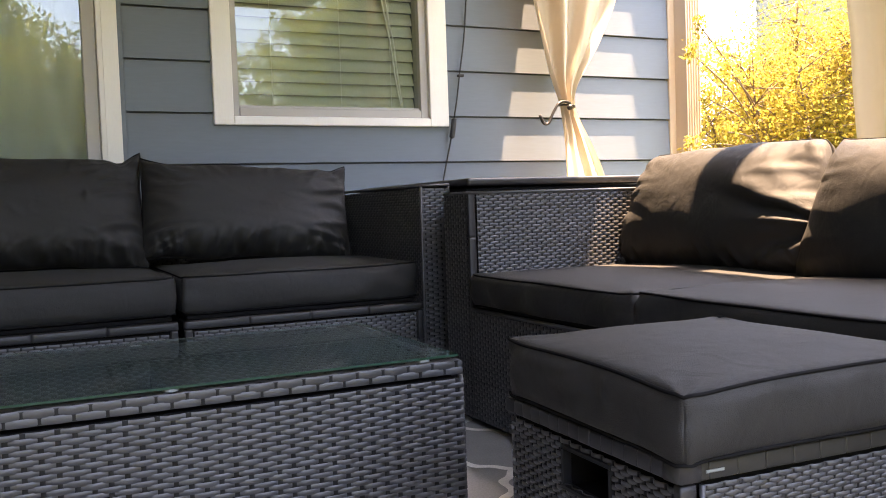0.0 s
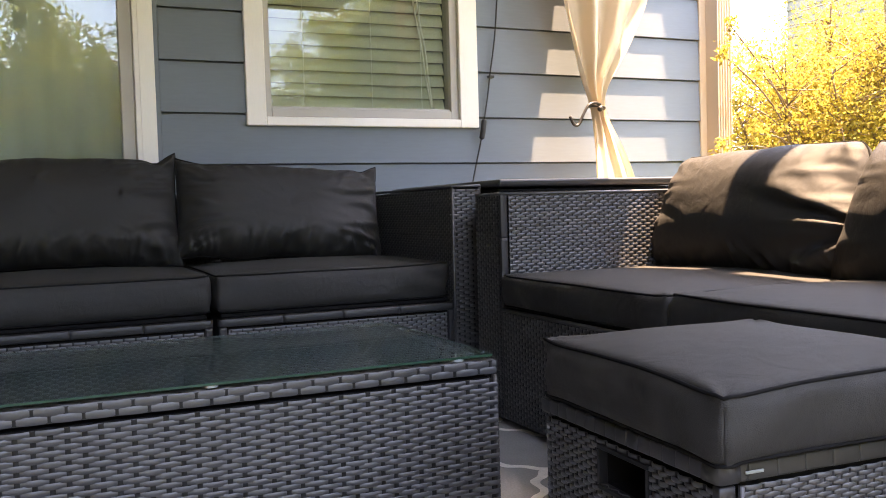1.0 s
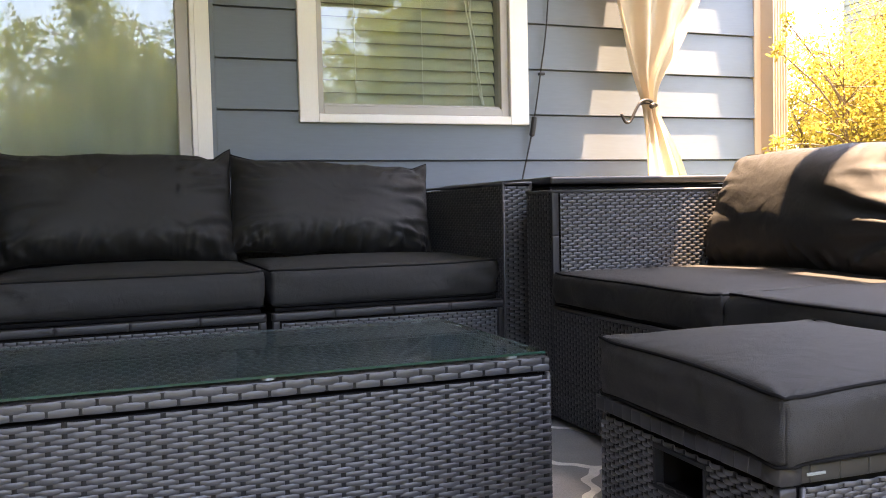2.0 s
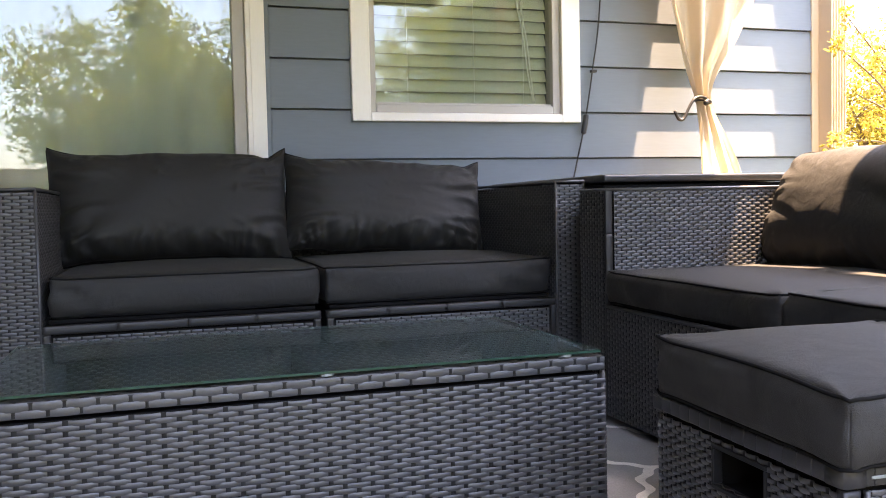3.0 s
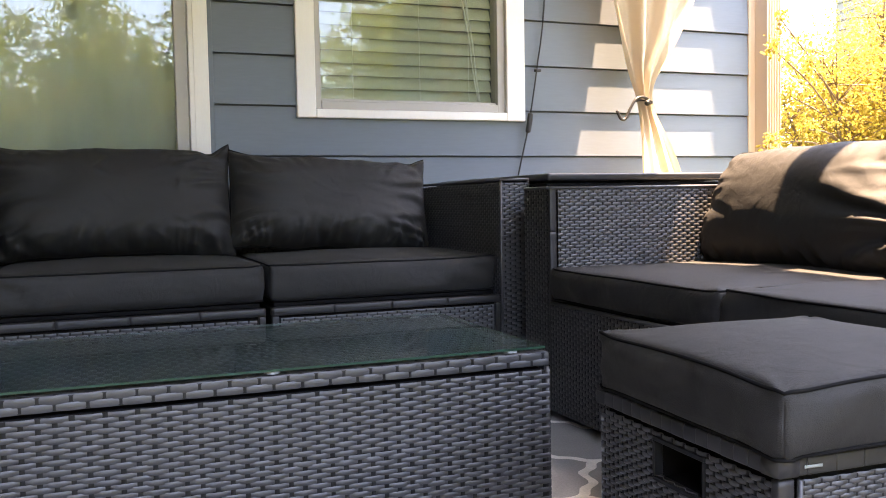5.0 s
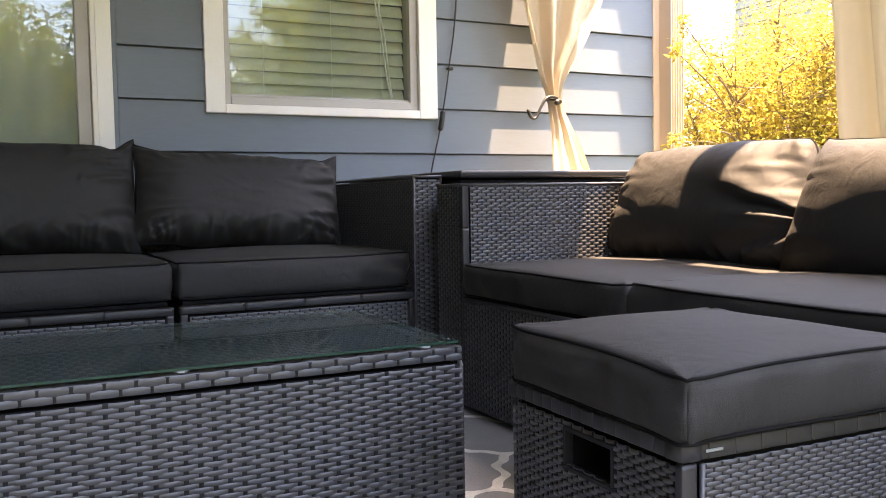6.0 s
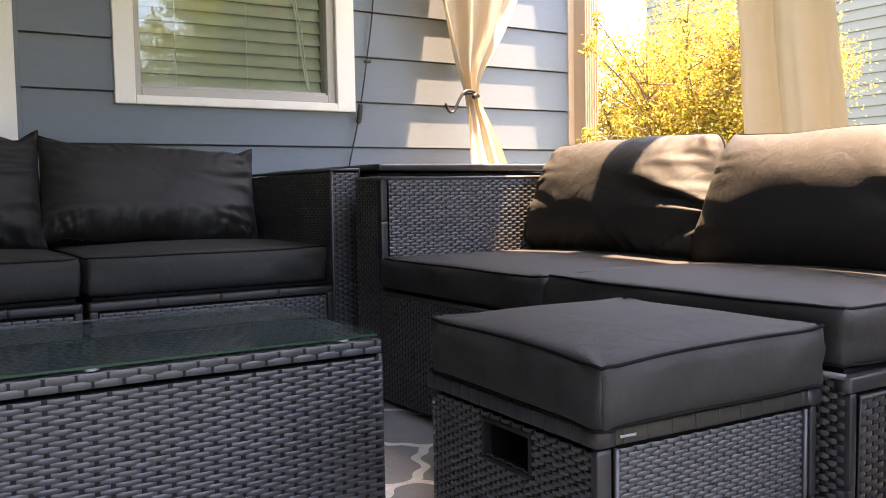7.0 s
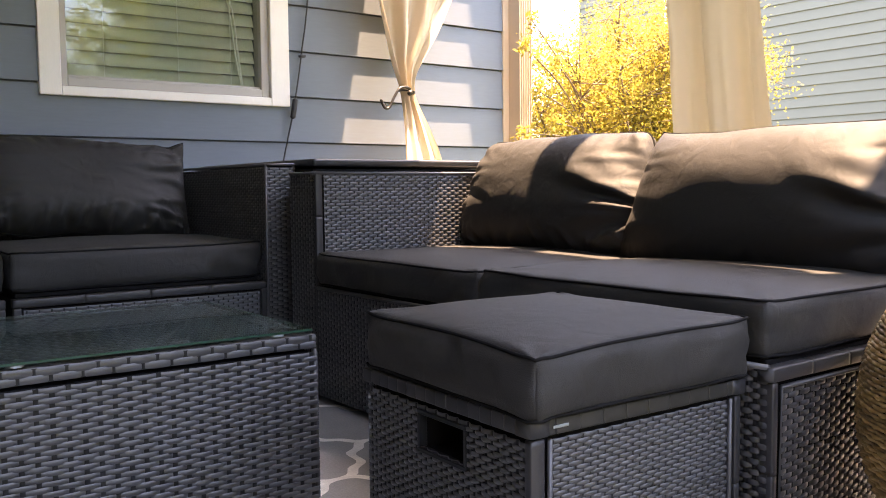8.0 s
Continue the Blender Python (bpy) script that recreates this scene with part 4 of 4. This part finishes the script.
bmesh.ops.create_uvsphere(bm, u_segments=40, v_segments=24, radius=1.0, matrix=Matrix.Translation((PX, PY, 0.24)) @ Matrix.Diagonal((PR - 0.010, PR - 0.010, 0.228, 1)))
part("inner_form", bm, M_CORE, barrel, smooth=True)
bm = bmesh.new()
bmesh.ops.create_cone(bm, cap_ends=True, segments=48, radius1=0.104, radius2=0.090, depth=0.012, matrix=Matrix.Translation((PX, PY, 0.468)))
part("top_disc", bm, M_RATTAN, barrel)

# ---------------------------------------------------------------- curtains


def curtain(name, rows, depth, folds, label, seed, axis="x"):
    """Gathered cloth: rows of (z, left, right, place, fullness) from top to bottom, pleated in depth."""
    rng = random.Random(seed)
    ph = [rng.uniform(0, 6.28) for _ in range(4)]
    keys = np.array(rows)
    n, m = 110, 150
    zs = np.linspace(keys[0, 0], keys[-1, 0], m)
    cols = [np.interp(zs, keys[::-1, 0], keys[::-1, c]) for c in range(1, 5)]
    for _ in range(6):
        cols = [np.convolve(np.pad(c, 2, "edge"), [0.1, 0.2, 0.4, 0.2, 0.1], "valid") for c in cols]
    verts, faces = [], []
    for j in range(m):
        l, r, p, full = (c[j] for c in cols)
        for i in range(n):
            t = i / (n - 1)
            wave = math.sin(2 * math.pi * folds * t + ph[0] + 0.25 * math.sin(zs[j] * 3 + ph[3])) + 0.35 * math.sin(2 * math.pi * folds * 2.3 * t + ph[1])
            crisp = math.tanh(1.3 * wave)
            s = l + (r - l) * (t + 0.012 * math.sin(9 * t + zs[j] * 4 + ph[2]))
            d = p + depth * full * crisp + 0.006 * noise.noise(Vector((t * 9, zs[j] * 7, seed)))
            verts.append((s, d, zs[j]) if axis == "x" else (d, s, zs[j]))
    for j in range(m - 1):
        for i in range(n - 1):
            a = j * n + i
            faces.append((a, a + 1, a + n + 1, a + n))
    ob = thing(name, verts[-1], label, "curtain", "outdoor curtains")
    part("cloth", mesh("cloth", verts, faces, M_CURTAIN, True), None, ob)
    return ob


CY = 0.730
curtain("outdoor_curtain", [(2.13, 0.66, 1.32, CY, 1.0), (1.75, 0.72, 1.28, CY, 1.0), (1.36, 0.822, 1.205, CY, 1.0), (1.18, 0.868, 1.115, CY, 0.9), (1.03, 0.912, 1.010, CY, 0.7), (0.950, 0.948, 0.986, CY, 0.5), (0.925, 0.948, 0.990, CY, 0.5), (0.82, 0.945, 1.045, CY - 0.020, 0.45), (0.66, 0.905, 1.078, CY - 0.085, 0.4), (0.02, 0.77, 1.06, CY - 0.25, 0.8)], 0.040, 2.6, "cream outdoor curtain gathered by an iron hook", 2)
band = bend([(0.948, CY + 0.03, 0.945), (0.942, CY - 0.02, 0.943), (0.966, CY - 0.042, 0.937), (0.990, CY - 0.015, 0.933), (0.992, CY + 0.03, 0.936)], 6)
hook = thing("curtain_hook", (0.94, CY - 0.03, 0.93), "black iron tieback hook round the curtain", "curtain hook")
part("band", mesh("band", *tube(band, 0.005, 8), M_METAL, True), None, hook)
s_hook = bend([(0.810, CY - 0.05, 0.897), (0.827, CY - 0.05, 0.866), (0.849, CY - 0.05, 0.867), (0.872, CY - 0.05, 0.908), (0.897, CY - 0.05, 0.942), (0.928, CY - 0.045, 0.951), (0.956, CY - 0.040, 0.945)], 6)
part("s_arm", mesh("s_arm", *tube(s_hook, 0.0058, 8), M_METAL, True), None, hook)
bm = bmesh.new()
bmesh.ops.create_uvsphere(bm, u_segments=16, v_segments=10, radius=0.0115, matrix=Matrix.Translation((0.946, CY - 0.052, 0.928)))
part("ball_end", bm, M_METAL, hook, smooth=True)

CX = 0.90
curtain("outdoor_curtain", [(2.13, -0.53, -0.84, CX, 1.0), (1.06, -0.645, -0.925, CX, 1.0), (0.70, -0.675, -0.965, CX, 1.0), (0.02, -0.75, -1.08, CX, 1.0)], 0.024, 2.1, "cream outdoor curtain hanging slack behind the settee", 6, "y")

# ---------------------------------------------------------------- cord on the wall
cord = thing("light_cord", (0.50, 0.862, 0.60), "thin black light cord with an inline switch hanging down the wall", "cord")
line = bend([(0.640, 0.866, 2.14), (0.604, 0.864, 1.364), (0.564, 0.862, 1.067), (0.535, 0.860, 0.905), (0.520, 0.860, 0.83), (0.478, 0.858, 0.666), (0.462, 0.858, 0.58)], 8)
part("wire", mesh("wire", *tube(line, 0.0032, 6), M_CORD, True), None, cord)
sw = bend([(0.533, 0.858, 0.900), (0.529, 0.856, 0.880), (0.524, 0.856, 0.850), (0.519, 0.858, 0.822)], 5)
part("inline_switch", mesh("inline_switch", *tube(sw, [0.004] + [0.0105] * (len(sw) - 2) + [0.004], 10), M_CORD, True), None, cord)
part("cable_clip", box(0.556, 0.580, 0.852, 0.872, 1.060, 1.071, 0.003), M_CORD, cord)

# ---------------------------------------------------------------- lantern under the awning
lamp = thing("hanging_lantern", (-1.19, -2.40, 1.88), "small dark lantern hanging from the awning", "lantern")
part("body", box(-1.23, -1.15, -2.44, -2.36, 1.84, 1.92, 0.006), M_METAL, lamp)
for zr, rr in ((2.05, 0.095), (2.02, 0.085), (1.995, 0.055)):
    ring = [(-1.19 + rr * math.cos(k * math.pi / 16), -2.40 + rr * math.sin(k * math.pi / 16), zr) for k in range(32)]
    part("wire_ring", mesh("wire_ring", *tube(ring, 0.003, 5, True), M_METAL, True), None, lamp)
for k in range(8):
    a = k * math.pi / 4
    rib = bend([(-1.19 + r * math.cos(a), -2.40 + r * math.sin(a), z) for r, z in ((0.095, 2.05), (0.085, 2.02), (0.055, 1.995), (0.0, 1.985))], 4)
    part("wire_rib", mesh("wire_rib", *tube(rib, 0.0025, 5), M_METAL, True), None, lamp)
part("hanger", mesh("hanger", *tube(bend([(-1.19, -2.40, 1.92), (-1.17, -2.40, 1.98), (-1.21, -2.40, 2.06), (-1.19, -2.40, 2.16)], 6), 0.004, 6), M_METAL, True), None, lamp)

# ---------------------------------------------------------------- shrub beside the house


def shrub():
    rng = random.Random(21)
    base = Vector((2.47, 0.90, -0.06))
    ob = thing("flowering_shrub", tuple(base), "sunlit yellow-green leafy shrub beside the house corner", "shrub")
    tips, stems, mains, near = [], [], [], []
    for i in range(42):
        a = rng.uniform(0, 2 * math.pi)
        out = rng.uniform(0.15, 0.72)
        top = base + Vector((math.cos(a) * out, math.sin(a) * out, rng.uniform(1.15, 1.60) - out * 0.30 - 0.3 * out * max(0.0, 0.76 * math.sin(a) - 0.65 * math.cos(a))))
        mid = base.lerp(top, 0.5) + Vector((rng.uniform(-0.08, 0.08), rng.uniform(-0.08, 0.08), 0.08))
        line = bend([base + Vector((rng.uniform(-0.07, 0.07), rng.uniform(-0.07, 0.07), 0)), mid, top], 7)
        mains.append(tube(line, [0.014 * (1 - 0.8 * k / len(line)) for k in range(len(line))], 6))
        for k in range(4, len(line)):
            tips.append(line[k])
            for _ in range(4):
                d = Vector((rng.gauss(0, 1), rng.gauss(0, 1), rng.gauss(0.45, 0.6))).normalized() * rng.uniform(0.10, 0.26)
                e = line[k] + d
                stems.append(tube([line[k], line[k] + d * 0.55 + Vector((0, 0, 0.015)), e], [0.0035, 0.0025, 0.001], 4))
                tips += [e, line[k] + d * 0.6]
    for e in (Vector((1.54, 0.67, 1.17)), Vector((1.53, 0.67, 0.78)), Vector((1.62, 0.70, 1.29)), Vector((1.66, 0.70, 0.98)), Vector((1.70, 0.66, 0.84)), Vector((1.74, 0.68, 1.12))):
        s = base + Vector((-0.25, -0.10, 0.62))
        stems.append(tube(bend([s, s.lerp(e, 0.5) + Vector((0, 0, 0.10)), e], 5), [0.004] * 10 + [0.002], 5))
        near += [e, e + Vector((0.02, 0, 0.02)), e - Vector((0, 0, 0.025)), s.lerp(e, 0.85) + Vector((0, 0, 0.05))]
    for q in mains:
        part("stem", mesh("stem", *q, M_BARK, True), None, ob)
    tagged(part("twig", mesh("twig", *join(stems), M_BARK, True), None, ob), kind="stuff")
    v, f = join([leaves([tuple(t) for t in tips], 30, 0.045, 0.0205, 31, droop=-0.3), leaves([tuple(t) for t in near], 26, 0.014, 0.024, 32, droop=-0.3)])
    tagged(part("foliage", mesh("foliage", v, f, M_LEAF), None, ob), kind="stuff")


shrub()

# ---------------------------------------------------------------- unseen hedge added to block light from the garden side
rng = np.random.RandomState(77)
hedge = thing("light_block_hedge", (2.6, -4.2, -0.06), "tall green hedge, unseen, added to block light from the garden side", "hedge")
part("hedge_core", box(2.35, 2.85, -6.4, -2.0, -0.06, 2.9, 0.06), M_TRUNK, hedge)
pts = np.stack([rng.uniform(2.25, 2.95, 2200), rng.uniform(-6.5, -1.9, 2200), rng.uniform(-0.05, 3.0, 2200)], 1)
v, f = leaves(pts, 10, 0.07, 0.07, 78)
tagged(part("hedge_foliage", mesh("hedge_foliage", v, f, M_TREELEAF), None, hedge), kind="stuff")

# ---------------------------------------------------------------- neighbour's house
nb = thing("neighbour_house", (10, 1.0, 0), "neighbouring house clad in beige vinyl siding", "house")
NX = 7.0
part("wall", box(NX + 0.02, NX + 6, -6.0, 5.78, -0.06, 5.3), M_BEIGE, nb)
part("corner_trim", box(NX - 0.025, NX + 0.08, 5.70, 5.80, -0.06, 5.3, 0.004), M_TRIM, nb)
part("roof", box(NX - 0.4, NX + 6.4, -6.4, 6.2, 5.301, 5.5, 0.02), M_BARK, nb)
nwin = part("window", box(NX - 0.01, NX + 0.03, 3.42, 4.25, 1.95, 3.25), M_DARKGLASS, nb)
for y0, y1, z0, z1 in ((3.32, 3.42, 1.85, 3.35), (4.25, 4.35, 1.85, 3.35), (3.42, 4.25, 1.85, 1.95), (3.42, 4.25, 3.25, 3.35), (3.42, 4.25, 2.58, 2.63)):
    part("window_frame", box(NX - 0.03, NX + 0.03, y0 + 0.001, y1 - 0.001, z0 + 0.001, z1 - 0.001, 0.003), M_TRIM, nwin)

# ---------------------------------------------------------------- trees and fence behind the camera


def tree(base, crown_z, radii, seed, label, limbs=34, per=15, leaf=0.062, lean=0.0):
    """Trunk, forking limbs with side branches, and sprays of small leaves along their outer parts."""
    rng = random.Random(seed)
    b = Vector(base)
    ob = thing("tree", base, label, "tree", "garden trees")
    c = Vector((b.x + lean, b.y, crown_z))
    fork = b.lerp(c, 0.55)
    trunk = bend([b, b.lerp(fork, 0.5) + Vector((0.06, 0.04, 0)), fork], 6)
    part("trunk", mesh("trunk", *tube(trunk, [0.12 - 0.06 * k / len(trunk) for k in range(len(trunk))], 10), M_TRUNK, True), None, ob)
    stems, centres = [], []
    for i in range(limbs):
        a = 2.4 * i + rng.uniform(-0.3, 0.3)
        h = -0.75 + 1.75 * (i + 0.5) / limbs
        flat = math.sqrt(max(0.05, 1 - min(0.98, abs(h)) ** 2))
        reach = rng.uniform(0.72, 1.18)
        tip = c + Vector((math.cos(a) * flat * radii[0], math.sin(a) * flat * radii[1], h * radii[2])) * reach
        s = trunk[rng.randrange(len(trunk) // 2, len(trunk))]
        line = bend([s, s.lerp(tip, 0.5) + Vector((rng.uniform(-0.15, 0.15), rng.uniform(-0.15, 0.15), 0.18)), tip], 6)
        stems.append(tube(line, [0.032 - 0.028 * k / (len(line) - 1) for k in range(len(line))], 6))
        for k in range(4, len(line)):
            for _ in range(4):
                d = Vector((rng.gauss(0, 1), rng.gauss(0, 1), rng.gauss(0.15, 0.7))).normalized() * rng.uniform(0.18, 0.55)
                e = line[k] + d
                stems.append(tube([line[k], line[k] + d * 0.5 + Vector((0, 0, 0.03)), e], [0.008, 0.006, 0.002], 4))
                centres += [tuple(line[k] + d * q) for q in (0.45, 0.75, 1.0)]
    part("limbs", mesh("limbs", *join(stems), M_BARK, True), None, ob)
    v, f = leaves(centres, per, 0.085, leaf, seed + 1, squash=(1, 1, 0.7))
    tagged(part("crown", mesh("crown", v, f, M_TREELEAF), None, ob), kind="stuff")


tree((-0.80, -8.0, -0.06), 1.80, (2.25, 1.3, 1.75), 41, "broad leafy green garden tree beyond the patio", limbs=44, per=17)
tree((3.55, -8.3, -0.06), 2.0, (2.0, 1.5, 2.0), 43, "tall leafy green garden tree beyond the patio", limbs=46, per=22)
tree((-5.2, -9.5, -0.06), 2.2, (1.6, 1.4, 1.5), 45, "rounded green garden tree by the fence", limbs=18)

fence = thing("garden_fence", (0, -11.5, -0.06), "low weathered cedar board fence at the garden's end", "fence")
for z in (0.25, 1.05):
    part("fence_rail", box(-9, 9, -11.45, -11.40, z, z + 0.09), M_FENCE, fence)
bm = box(-0.068, 0.068, -0.012, 0.012, 0.0, 1.38, 0.003, 1)
plank = bpy.data.meshes.new("fence_board")
bm.to_mesh(plank)
bm.free()
plank.materials.append(M_FENCE)
for k in range(128):
    p = new("fence_board", plank)
    attach(p, fence)
    p.location = (-9 + k * 0.141, -11.49, -0.06 + random.uniform(-0.01, 0.01))

# ---------------------------------------------------------------- neighbour's siding boards
SE = 0.105
vb = []
for y in (-6.0, 5.70):
    vb += [(NX - 0.014, y, 0), (NX + 0.0, y, SE + 0.002), (NX + 0.019, y, SE + 0.002), (NX + 0.019, y, 0)]
nboard = mesh("siding_board", vb, [(0, 1, 5, 4), (1, 2, 6, 5), (3, 0, 4, 7), (0, 3, 2, 1), (4, 5, 6, 7)], M_BEIGE)
for k in range(50):
    p = new("siding_board", nboard)
    attach(p, nb)
    p.location = (0, 0, -0.05 + k * SE)
